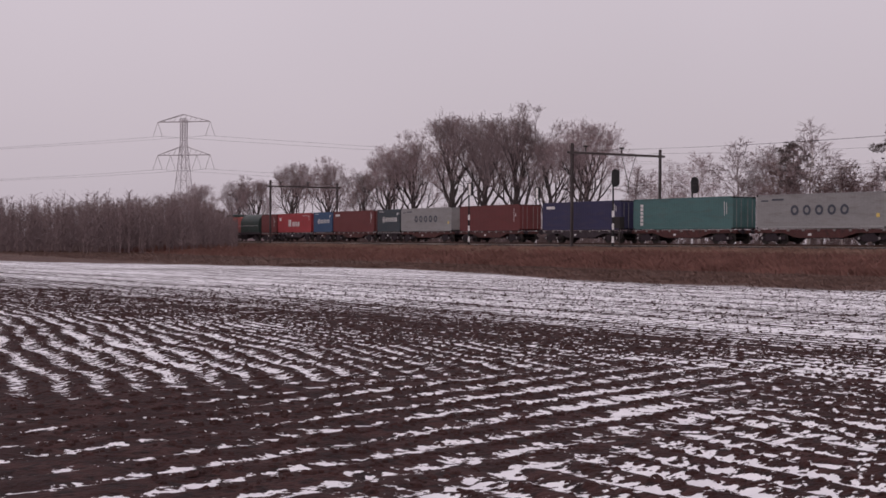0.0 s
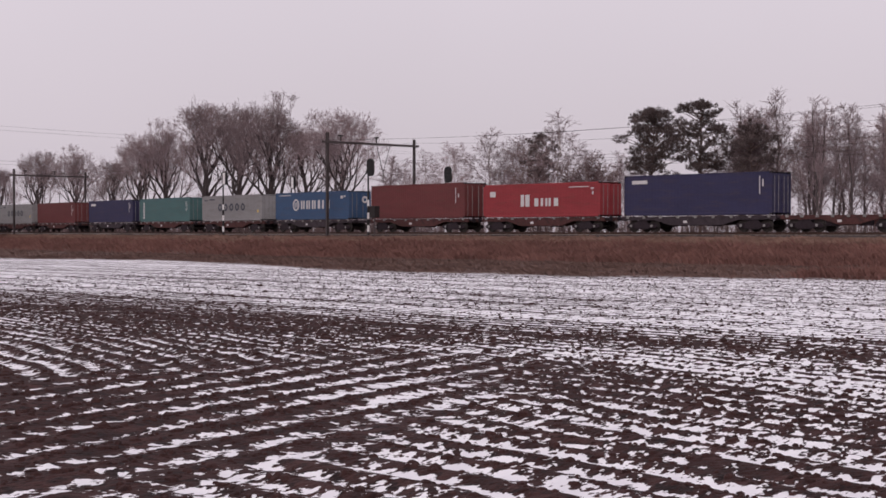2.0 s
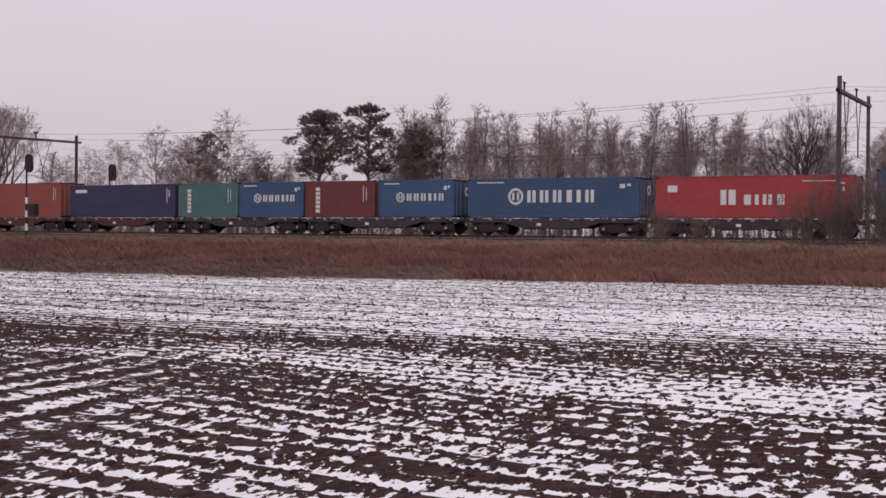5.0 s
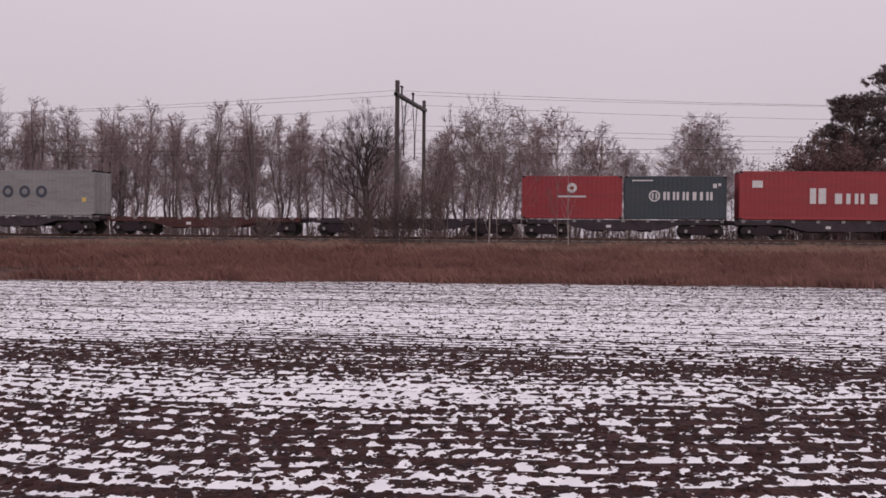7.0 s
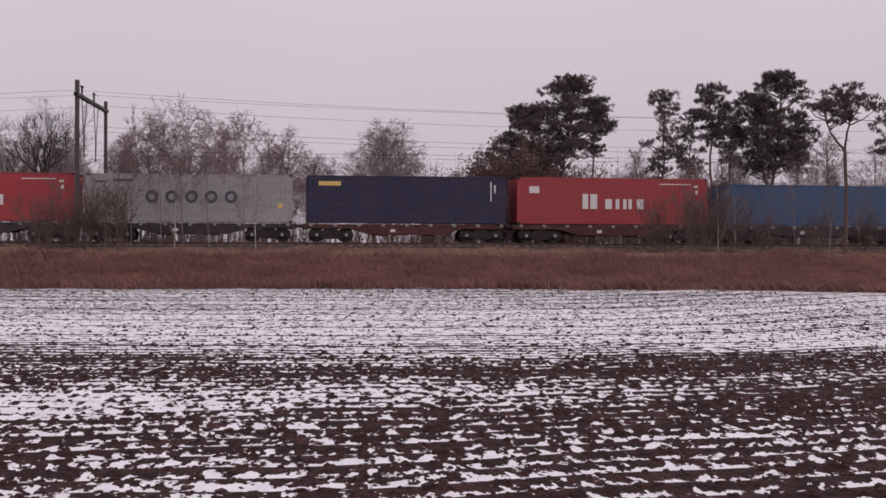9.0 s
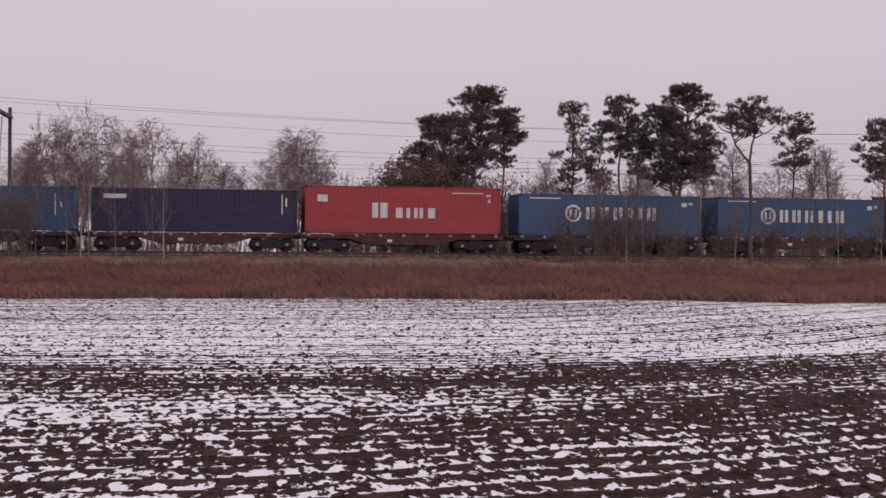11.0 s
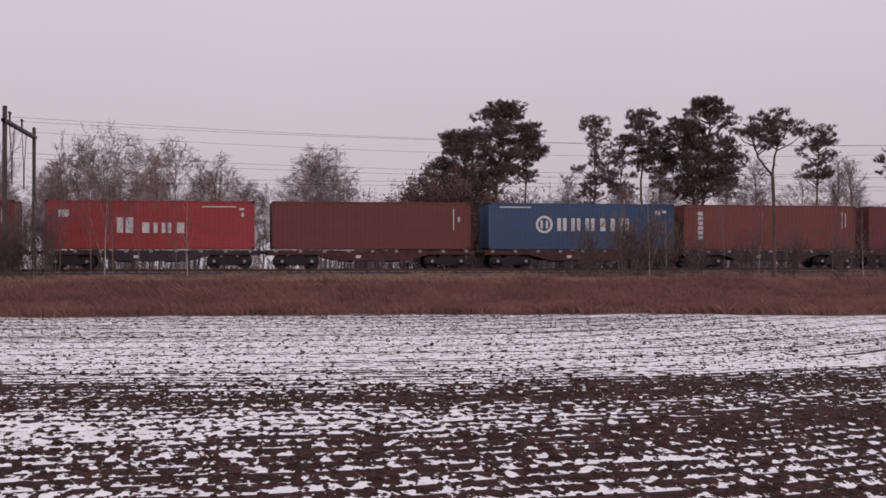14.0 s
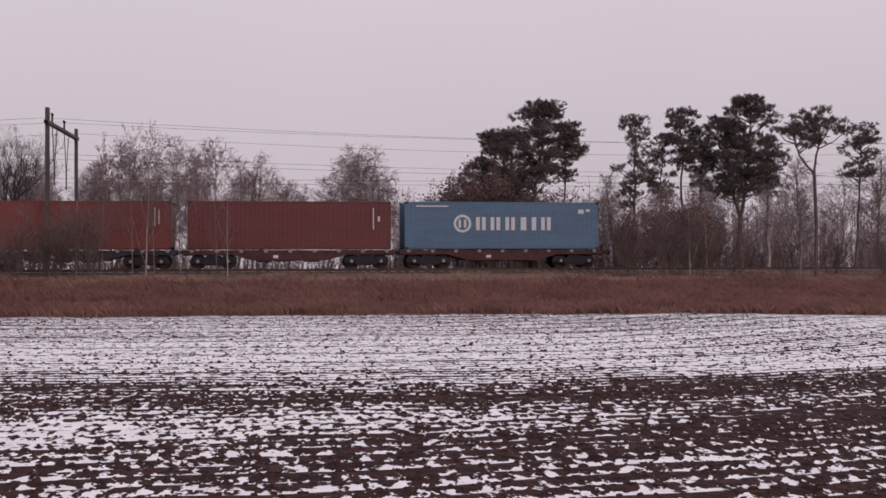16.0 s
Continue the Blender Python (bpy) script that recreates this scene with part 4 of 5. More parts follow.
def pylon(x, y, turn):
    t = thing("power_pylon", "grey lattice steel high-voltage pylon beyond the woods", "power pylon", pose(x, y, 0, 0, 0, turn))
    top = 43.0
    body = Geo()

    def half(z):
        return 3.6 + (0.85 - 3.6) * min(1, z / 33) if z < 33 else 0.85

    levels = [0, 6, 11.5, 16.5, 21, 25, 28.5, 31.5, 34, 36.5, 39, 41]
    for a, b in zip(levels, levels[1:]):
        ha, hb = half(a), half(b)
        ca = [(-ha, -ha), (ha, -ha), (ha, ha), (-ha, ha)]
        cb = [(-hb, -hb), (hb, -hb), (hb, hb), (-hb, hb)]
        for k in range(4):
            j = (k + 1) % 4
            body.tube([(*ca[k], a), (*cb[k], b)], [0.13, 0.13], 4, False)
            body.tube([(*ca[k], a), (*cb[j], b)], [0.06, 0.06], 4, False)
            body.tube([(*ca[j], a), (*cb[k], b)], [0.06, 0.06], 4, False)
            body.tube([(*cb[k], b), (*cb[j], b)], [0.06, 0.06], 4, False)
    part("lattice_mast", body, PYL, t)
    for z, w, rise in ((29.2, 9.2, 3.0), (40.0, 9.2, 2.4)):
        g = Geo()
        for y_ in (-0.7, 0.7):
            g.tube([(-w, 0, z), (0, y_, z), (w, 0, z)], [0.14, 0.14, 0.14], 4, False)
            g.tube([(-w, 0, z), (-w * 0.5, y_ * 0.6, z + rise * 0.5), (0, y_, z + rise), (w * 0.5, y_ * 0.6, z + rise * 0.5), (w, 0, z)], [0.10] * 5, 4, False)
        for k in range(-4, 5):
            x0 = w * k / 5
            g.tube([(x0, 0, z), (x0 + w / 10, 0, z + rise * (1 - abs(x0 / w)) * 0.9)], [0.08, 0.08], 4, False)
        part("crossarm", g, PYL, t)
        for s in (-1, 1):
            for x0 in ((0.5, 1.0) if z < 35 else (1.0,)):
                for lean in (-1.6, 1.6):
                    part("insulator_string", Geo().tube([(s * w * x0, 0, z), (s * (w * x0) + lean, 0, z - 4.6)], [0.09, 0.09], 5), PYL, t)
    return t


PYX, PYY = -389.0, 226.5
pylon(PYX, PYY, 35)
# from each arm the lines run on to the next pylons, out of sight on both sides
for z, dx, sag in ((35.4, -9, 2.0), (35.4, 9, 2.0), (24.6, -9, 3.0), (24.6, 9, 3.0)):
    pts = []
    for k in range(13):
        u = k / 12
        pts.append((PYX + dx * 0.8 + 40 * (1 - u), PYY + dx * 0.5 + 380 * (1 - u), z + 2 - sag * 4 * u * (1 - u) - 2 * u))
    for k in range(1, 13):
        u = k / 12
        pts.append((PYX + dx * 0.8 - 301 * u, PYY + dx * 0.5 - 66 * u, z + 4 * u - sag * 4 * u * (1 - u)))
    g = Geo().tube(pts, [0.028] * len(pts), 4, False)
    tagged(new("power_line", g.mesh("power_line", DARK)), "thin dark high-voltage line hanging from the pylon", "power line", group="power lines")

# ---- trees ----
BARK = material("grey_brown_bark", (0.125, 0.101, 0.101), 0.95, 0, 0.35, 1.5, 14.0, 0.3, per_piece=0.2)
# brown twigs, with a lighter mauve cast painted in for haze
TWIG = material("haze_tinted_brown_winter_twigs", (0.235, 0.176, 0.180), 0.95, 0, 0.3, 0.6, 8.0, 0, per_piece=0.2)
REDTWIG = material("reddish_dead_leaf_twigs", (0.15, 0.092, 0.087), 0.95, 0, 0.3, 0.6, 8.0, 0, per_piece=0.15)
OAKBARK = material("dark_fissured_oak_bark", (0.062, 0.049, 0.049), 0.95, 0, 0.35, 1.5, 14.0, 0.3)
SAPBARK = material("pale_brown_sapling_bark", (0.175, 0.135, 0.128), 0.9, 0, 0.3, 2.0, 10.0, 0.2)
SCRUB = material("brown_scrub_twigs", (0.14, 0.098, 0.092), 0.95, 0, 0.3, 0.6, 8.0, 0, per_piece=0.15)
BIRCH = material("pale_birch_bark", (0.36, 0.31, 0.29), 0.85, 0, 0.4, 2.5, 9.0, 0.2, (0.05, 0.04, 0.04), 0.8, (1, 1, 0.25))
PINEBARK = material("orange_brown_pine_bark", (0.115, 0.078, 0.070), 0.95, 0, 0.35, 2.0, 12.0, 0.3)
NEEDLE = material("dark_pine_needles", (0.098, 0.073, 0.070), 0.8, 0, 0.4, 0.7, 6.0, 0, per_piece=0.2)


class Tree:
    """Grows limbs as tapered tubes: thick ones in wood, the fine ones in spray."""

    def __init__(self, seed):
        self.r = random.Random(seed)
        self.wood, self.spray = Geo(), Geo()
        self.tips = []

    def limb(self, p, d, length, r0, level, plan):
        rnd = self.r
        n_seg = plan["segs"][level]
        pts, q, v = [Vector(p)], Vector(p), Vector(d).normalized()
        for _ in range(n_seg):
            w = plan["wander"][level]
            v = (v + Vector((rnd.uniform(-w, w), rnd.uniform(-w, w), rnd.uniform(-w, w) + plan["lift"][level]))).normalized()
            q = q + v * (length / n_seg)
            pts.append(q.copy())
        last = level == plan["depth"]
        if last:
            # a twig end is a slim cone
            self.spray.spike(pts[0], pts[-1], r0)
            self.tips.append((pts[-1], v))
            return
        r1 = r0 * (0.16 if level == 0 else 0.42)
        radii = [r0 + (r1 - r0) * k / n_seg for k in range(n_seg + 1)]
        (self.wood if level < plan["wood"] else self.spray).tube(pts, radii, 7 if level == 0 else (5 if level == 1 else 3), level == 0)
        lo = plan["from"][level]
        kids = plan["kids"][level]
        for k in range(kids):
            u = lo + (1 - lo) * (k + rnd.random()) / kids
            i = min(n_seg - 1, int(u * n_seg))
            base = pts[i].lerp(pts[i + 1], u * n_seg - i)
            axis = (pts[i + 1] - pts[i]).normalized()
            side = axis.cross(Vector((rnd.gauss(0, 1), rnd.gauss(0, 1), rnd.gauss(0, 1)))).normalized()
            if level == 0:
                # limbs wind evenly round the trunk
                w = 2.399963 * k + rnd.uniform(-0.4, 0.4)
                side = Vector((math.cos(w), math.sin(w), 0.0))
            a = radians(plan["angle"][level] + rnd.uniform(-12, 12))
            dirn = axis * math.cos(a) + side * math.sin(a)
            ln = length * plan["ratio"][level] * (1 - plan["short"][level] * u) * rnd.uniform(0.75, 1.2)
            self.limb(base, dirn, ln, max(plan["thin"], radii[i] * plan["slim"][level]), level + 1, plan)


BIRCH_PLAN = dict(depth=4, wood=2, segs=[8, 4, 2, 1, 1], wander=[0.05, 0.14, 0.22, 0.28, 0.3], lift=[0.06, 0.12, 0.03, -0.10, -0.2], **{"from": [0.18, 0.18, 0.15, 0.1]},
                  kids=[22, 8, 6, 5], angle=[40, 36, 36, 34], ratio=[0.46, 0.45, 0.55, 0.9], short=[0.6, 0.35, 0.3, 0.3], slim=[0.34, 0.5, 0.5, 0.6], thin=0.007)
SAPLING_PLAN = dict(BIRCH_PLAN, kids=[16, 5, 5, 4])
SHRUB_PLAN = dict(depth=3, wood=1, segs=[5, 4, 3, 2], wander=[0.14, 0.2, 0.25, 0.3], lift=[0.1, 0.1, 0.06, 0.03], **{"from": [0.15, 0.15, 0.15]},
                  kids=[7, 6, 4], angle=[32, 36, 40], ratio=[0.5, 0.5, 0.5], short=[0.4, 0.35, 0.3], slim=[0.5, 0.55, 0.6], thin=0.0085)


def bare_tree(plan, seed, height, trunk_r, bark, twig):
    """Trunk and crown meshes of a leafless tree of that height."""
    tr = Tree(seed)
    tr.limb((0, 0, -0.3), (tr.r.uniform(-0.05, 0.05), tr.r.uniform(-0.05, 0.05), 1), height * 0.88, trunk_r, 0, plan)
    top = max(v[2] for v in tr.spray.v)
    k = height / top
    for g in (tr.wood, tr.spray):
        g.v = [(x * k, y * k, z * k) for x, y, z in g.v]
    return tr.wood.mesh("trunk", bark), tr.spray.mesh("crown", twig)


def shrub_mesh(seed, height, stems, twig):
    tr = Tree(seed)
    for _ in range(stems):
        a, s = tr.r.uniform(0, 6.28), tr.r.uniform(0.05, 0.5)
        tr.limb((math.cos(a) * s, math.sin(a) * s, -0.1), (math.cos(a) * 0.35, math.sin(a) * 0.35, 1), height * tr.r.uniform(0.5, 0.8), 0.024, 0, SHRUB_PLAN)
    g = Geo()
    g.add(tr.wood.v, tr.wood.f)
    g.add(tr.spray.v, tr.spray.f)
    top = max(v[2] for v in g.v)
    g.v = [tuple(c * height / top for c in v) for v in g.v]
    return g.mesh("crown", twig)


def leafy_bush(seed, height):
    """A bush that has kept its dead leaves: stems and a cloud of small blades."""
    me = shrub_mesh(seed, height, 15, REDTWIG)
    rnd = random.Random(seed)
    g = Geo()
    g.add([v.co for v in me.vertices], [tuple(q.vertices) for q in me.polygons])
    tips = [v.co for v in me.vertices if v.co.z > 0.2 * height]
    for _ in range(4500):
        c = Vector(rnd.choice(tips)) + Vector((rnd.gauss(0, 0.12), rnd.gauss(0, 0.12), rnd.gauss(0, 0.12)))
        d = Vector((rnd.gauss(0, 1), rnd.gauss(0, 1), rnd.gauss(-0.4, 0.7))).normalized()
        e = d.cross(Vector((rnd.gauss(0, 1), rnd.gauss(0, 1), rnd.gauss(0, 1)))).normalized()
        g.add([c, c + d * 0.05 + e * 0.03, c + d * 0.11, c + d * 0.05 - e * 0.03], [(0, 1, 2, 3)])
    return g.mesh("crown", REDTWIG)


def tuft(g, rnd, c, d, size):
    """A twig end set with needles that fan out from it."""
    for _ in range(13):
        n_ = (d + Vector((rnd.gauss(0, 0.55), rnd.gauss(0, 0.55), rnd.gauss(0.1, 0.5)))).normalized()
        s = n_.cross(Vector((rnd.gauss(0, 1), rnd.gauss(0, 1), rnd.gauss(0, 1)))).normalized()
        ln, w = size * rnd.uniform(0.7, 1.2), rnd.uniform(0.016, 0.028)
        p = c + Vector((rnd.gauss(0, 0.05), rnd.gauss(0, 0.05), rnd.gauss(0, 0.04)))
        g.add([p - s * w, p + s * w, p + n_ * ln], [(0, 1, 2)])


def pine_meshes(seed, heads, girth, fork=0.0, dense=1.0):
    """A Scots pine: bare trunk, crooked limbs, and a crown of flat needle pads.
    heads: for each leader its lean in x and y, its top, and its crown's width and foot."""
    rnd = random.Random(seed)
    wood, crown = Geo(), Geo()
    root = Vector((0, 0, -0.3))
    if fork:
        root = Vector((rnd.uniform(-0.1, 0.1), 0, fork))
        wood.tube([(0, 0, -0.3), (rnd.uniform(-0.12, 0.12), 0, fork * 0.5), root], [girth, girth * 0.9, girth * 0.8], 7)
    for lx, ly, top, width, foot in heads:
        n, pts = 10, []
        for k in range(n + 1):
            u = k / n
            pts.append(root.lerp(Vector((lx, ly, top * 0.97)), u) + Vector((rnd.uniform(-0.1, 0.1), rnd.uniform(-0.1, 0.1), 0)) * (1 if 0 < k < n else 0)
                       + Vector((lx, ly, 0)) * 0.25 * math.sin(math.pi * u))
        r0 = girth * (0.65 if fork else 1.0)
        radii = [r0 * (1 - 0.82 * k / n) for k in range(n + 1)]
        wood.tube(pts, radii, 7)

        def trunk_at(z):
            u = max(0.0, min(0.999, (z - pts[0].z) / (pts[-1].z - pts[0].z))) * n
            return pts[int(u)].lerp(pts[int(u) + 1], u - int(u))

        for _ in range(5):
            # dead snags under the crown
            b = trunk_at(foot - rnd.uniform(0, 0.35) * foot)
            a, ln = rnd.uniform(0, 6.283), rnd.uniform(0.4, 1.2)
            wood.spike(b, b + Vector((math.cos(a) * ln, math.sin(a) * ln, rnd.uniform(-0.2, 0.3))), 0.03)
        pads = int(dense * width * (top - foot) * 3.0)
        for k in range(pads):
            u = rnd.random() ** 0.85
            a = rnd.uniform(0, 6.283)
            z = foot + (top - foot - 0.25) * u
            lump = 1 + 0.55 * noise.noise((math.cos(a) * 1.3 + seed, math.sin(a) * 1.3, z * 0.55))
            w = width * 0.5 * math.sin(math.pi * (0.14 + 0.76 * u)) ** 0.6 * lump
            ax = trunk_at(z)
            rad = w * (1 - 0.75 * rnd.random() ** 1.6)
            c = Vector((ax.x + math.cos(a) * rad, ax.y + math.sin(a) * rad, z))
            base = trunk_at(max(foot - 0.6, z - rad * rnd.uniform(0.25, 0.7) - 0.2))
            mid = base.lerp(c, 0.55) + Vector((0, 0, rnd.uniform(-0.25, 0.1)))
            wood.tube([base, mid, c], [0.045, 0.03, 0.012], 4, False)
            rx = rnd.uniform(0.28, 0.72) * min(1.15, 0.62 + width * 0.09)
            for _ in range(int(15 * (rx / 0.45) ** 1.5)):
                t_ = rnd.uniform(0, 6.283)
                q = rx * math.sqrt(rnd.random())
                o = Vector((math.cos(t_) * q, math.sin(t_) * q, rnd.uniform(-0.40, 0.45) * rx))
                tuft(crown, rnd, c + o, Vector((o.x, o.y, 0.35)).normalized(), 0.25)
    return wood.mesh("trunk", PINEBARK), crown.mesh("crown", NEEDLE)


def winter_tree(seed, height, width, kind, bark, twig, fine=0):
    """A leafless tree that forks again and again; kind 'oak' spreads from a short trunk, others keep a leader."""
    rnd = random.Random(seed)
    wood, spray = Geo(), Geo()
    oak = kind == "oak"
    foot = 0.19 * height if oak else 0.14 * height

    def inside(p):
        u = (p.z - foot) / (height - foot)
        if u >= 1:
            return False
        w = width * 0.5 * (math.sin(math.pi * (0.20 + 0.70 * max(u, 0))) ** 0.6 if oak else math.sin(math.pi * (0.16 + 0.74 * max(u, 0))) ** 0.8)
        w *= 1 + 0.30 * noise.noise((math.atan2(p.y, p.x) * 1.6 + seed, p.z * 0.25, seed))
        return math.hypot(p.x, p.y) < w

    def twigs(p, d, reach):
        for _ in range(fine or TWIGS[kind]):
            v = (d + Vector((rnd.gauss(0, 0.75), rnd.gauss(0, 0.75), rnd.gauss(0.05 if kind != "birch" else -0.25, 0.5)))).normalized()
            b = p - d * reach * rnd.random()
            m_ = b + v * rnd.uniform(0.22, 0.5)
            spray.spike(b, m_, 0.018)
            for _ in range(2):
                e = (v + Vector((rnd.gauss(0, 0.5), rnd.gauss(0, 0.5), rnd.gauss(0 if kind != "birch" else -0.4, 0.4)))).normalized()
                spray.spike(b.lerp(m_, rnd.uniform(0.3, 0.9)), m_ + e * rnd.uniform(0.15, 0.4), 0.013)

    def grow(p, d, length, r, depth):
        if not inside(p + d * length * 0.6):
            length *= 0.45
            depth = min(depth, 1)
        n, pts, v = 3, [p], d
        for _ in range(n):
            v = (v + Vector((rnd.gauss(0, 0.11), rnd.gauss(0, 0.11), rnd.gauss(0.10 if oak else 0.05, 0.08)))).normalized()
            pts.append(pts[-1] + v * (length / n))
        r1 = max(0.008, r * 0.72)
        g = wood if r > 0.045 else spray
        g.tube(pts, [r + (r1 - r) * k / n for k in range(n + 1)], 6 if r > 0.1 else (4 if r > 0.03 else 3), False)
        if depth <= 1:
            twigs(pts[-1], v, length)
        if depth <= 0:
            return
        kids = 3 if rnd.random() < 0.42 else 2
        turn = rnd.uniform(0, 6.283)
        side = v.cross(Vector((0.3, 0.2, 1)) if abs(v.z) < 0.9 else Vector((1, 0, 0))).normalized()
        other = v.cross(side)
        for k in range(kids):
            w = turn + 6.283 * k / kids + rnd.uniform(-0.4, 0.4)
            a = radians(rnd.uniform(13, 30) if oak else rnd.uniform(12, 32))
            dirn = (v * math.cos(a) + (side * math.cos(w) + other * math.sin(w)) * math.sin(a)).normalized()
            grow(pts[-1], dirn, length * rnd.uniform(0.70, 0.92), r1 * (0.80 if kids == 2 else 0.70), depth - 1)
        if rnd.random() < 0.6 and depth > 1:
            w = rnd.uniform(0, 6.283)
            dirn = (v * 0.6 + (side * math.cos(w) + other * math.sin(w)) * 0.8).normalized()
            grow(pts[2], dirn, length * 0.6, r1 * 0.5, depth - 2)

    if oak:
        r0 = 0.026 * height
        t_ = [Vector((0, 0, -0.3)), Vector((rnd.uniform(-.15, .15), 0, foot)), Vector((rnd.uniform(-.3, .3), rnd.uniform(-.3, .3), height * 0.44))]
        wood.tube(t_, [r0 * 1.15, r0 * 0.95, r0 * 0.62], 8)
        # a leader and a ring of rising limbs
        grow(t_[-1], Vector((rnd.uniform(-.1, .1), rnd.uniform(-.1, .1), 1)).normalized(), height * 0.14, r0 * 0.56, 5)
        for k in range(9):
            a = 2.4 * k + rnd.uniform(-0.3, 0.3)
            rise = rnd.uniform(0.6, 1.2) + 0.16 * k
            grow(t_[1].lerp(t_[2], k / 8), Vector((math.cos(a), math.sin(a), rise)).normalized(), height * rnd.uniform(0.13, 0.18), r0 * 0.42, 5)
    else:
        r0 = 0.0125 * height
        stems = 1 if kind == "birch" else rnd.choice((1, 2))
        for q in range(stems):
            n, pts = 9, []
            tilt = Vector((rnd.gauss(0, 0.05), rnd.gauss(0, 0.05), 0)) * (2.2 if stems > 1 else 1)
            for k in range(n + 1):
                z = -0.3 + height * 0.93 * k / n
                pts.append(Vector((tilt.x * z + rnd.gauss(0, 0.06), tilt.y * z + rnd.gauss(0, 0.06), z)))
            wood.tube(pts, [r0 * (1 - 0.86 * k / n) for k in range(n + 1)], 6)
            count = 20 // stems + 3
            for k in range(count):
                u = 0.16 + 0.82 * (k + rnd.random()) / count
                i = min(n - 1, int(u * n))
                b = pts[i].lerp(pts[i + 1], u * n - i)
                a = 2.4 * k + rnd.uniform(-0.4, 0.4)
                rise = rnd.uniform(1.5, 3.2) if kind == "alder" else rnd.uniform(0.9, 1.9)
                reach = width * 0.5 * (1.05 - 0.7 * u)
                grow(b, Vector((math.cos(a), math.sin(a), rise)).normalized(), reach * 0.72, r0 * 0.34 * (1.1 - 0.7 * u), 3 if u < 0.75 else 2)
    top = max(v[2] for v in spray.v)
    k = height / top
    for g in (wood, spray):
        g.v = [(x * k, y * k, z * k) for x, y, z in g.v]
    return wood.mesh("trunk", bark), spray.mesh("crown", twig)


TWIGS = {"oak": 5, "alder": 2, "birch": 2}
OAKS = [winter_tree(10 + k, 16.0, 13.6, "oak", OAKBARK, TWIG, 3) for k in range(3)]
BIRCHES = [winter_tree(30 + k, 10.0, 4.6, "birch", BIRCH, TWIG) for k in range(3)]
ALDERS = [winter_tree(50 + k, 11.0, 4.0, "alder", BARK, TWIG) for k in range(4)]
SHRUBS = [shrub_mesh(70 + k, 4.0, 12, SCRUB) for k in range(2)]

SAPLINGS = [bare_tree(SAPLING_PLAN, 36 + k, 10.0, 0.065, SAPBARK, SCRUB) for k in range(2)]
LEAFY = [leafy_bush(90 + k, 4.0) for k in range(2)]


def ground_at(x, y):
    return bank_height(track_y(x) - y)


def plant(name, label, category, group, meshes, x, y, height, base_height, wide, spin, names=("trunk", "crown")):
    k = height / base_height
    t = thing(name, label, category, group=group)
    t.matrix_basis = Matrix.LocRotScale((x, y, ground_at(x, y)), Euler((0, 0, spin)), (k * wide, k * wide, k))
    for n_, me in zip(names, meshes):
        part(n_, me, None, t)
    return t


rnd = random.Random(7)
# large bare oaks behind the line: place and height
OAK_PLACES = [(-271, 161, 14.4), (-242, 154, 14.8), (-221, 145, 13.2), (-208, 144, 15.9), (-191, 140, 15.9), (-171, 132, 12.4), (-164.5, 132, 16.0), (-156, 130, 17.8),
              (-142, 125, 19.6), (-133, 123, 18.5), (-121, 117, 18.3), (-117, 119, 14.2), (-109.5, 117.5, 15.9)]
for k, (x, y, ht) in enumerate(OAK_PLACES):
    plant("oak_tree", "large leafless oak tree with a broad twiggy crown", "tree", "oaks behind the railway", OAKS[k % 3], x, y, ht * 1.0, 16.0, 1.10, rnd.uniform(0, 6.28))
plant("oak_tree", "dark spreading leafless oak close behind the railway", "tree", "", winter_tree(17, 16.0, 19.0, "oak", OAKBARK, OAKBARK, 1), -17.2, 98, 11.0, 16.0, 1.1, 1.0)
BIRCH_PLACES = [(-78.5, 105, 11.6), (-85.5, 108, 10.6), (-90, 109, 10.1), (-95.5, 112, 9.4), (-77, 106.6, 10.7), (-72.8, 104, 10.2), (-68.7, 102, 12.4), (-50, 103, 11.7),
                (-76, 106.5, 10.9), (-65.7, 103, 8.4), (-9.3, 98, 10.6), (-7.4, 97, 11.4), (-5.3, 98, 10.6), (-3.3, 99, 10.9), (-0.4, 100, 10.0), (1.7, 102, 8.2),
                (6.8, 99, 10.5), (4.9, 100, 8.2), (2.9, 102, 7.6), (1.8, 102, 7.9), (8.2, 100.5, 8.6), (-60, 103, 9.0), (-12.5, 100, 8.5), (6.0, 99.5, 9.8), (7.6, 98.6, 10.2), (7.2, 100.4, 9.4)]
for k, (x, y, ht) in enumerate(BIRCH_PLACES):
    plant("birch_tree", "slim leafless birch with drooping brown twigs", "tree", "birches behind the railway", BIRCHES[k % 3], x, y, ht * 0.95, 10.0, 1.1, rnd.uniform(0, 6.28))
POPLAR_PLACES = [(-50.6, 101.7, 11.9), (-46.3, 100.3, 12.7), (-43, 100, 11.6), (-40.6, 100.7, 11.0), (-37.4, 99.4, 11.2), (-34, 98, 11.4), (-32.3, 100, 10.4), (-29.2, 99, 11.2),
                 (-25.5, 98.5, 11.2), (-22.7, 99.4, 10.4), (-20.9, 100.3, 8.5), (-11.6, 100, 8.9), (-2.1, 101, 9.4), (-48.4, 101, 11.2), (-44.6, 102, 10.8), (-35.7, 101, 10.6),
                 (-31, 98.4, 10.0), (-27.3, 100.6, 10.4), (-24, 101, 9.6), (-39, 102.5, 10.2)]
for k in range(40):
    POPLAR_PLACES.append((-56 + 52 * (k + rnd.random()) / 40, 103 + rnd.uniform(0, 7), rnd.uniform(8.5, 11.2)))
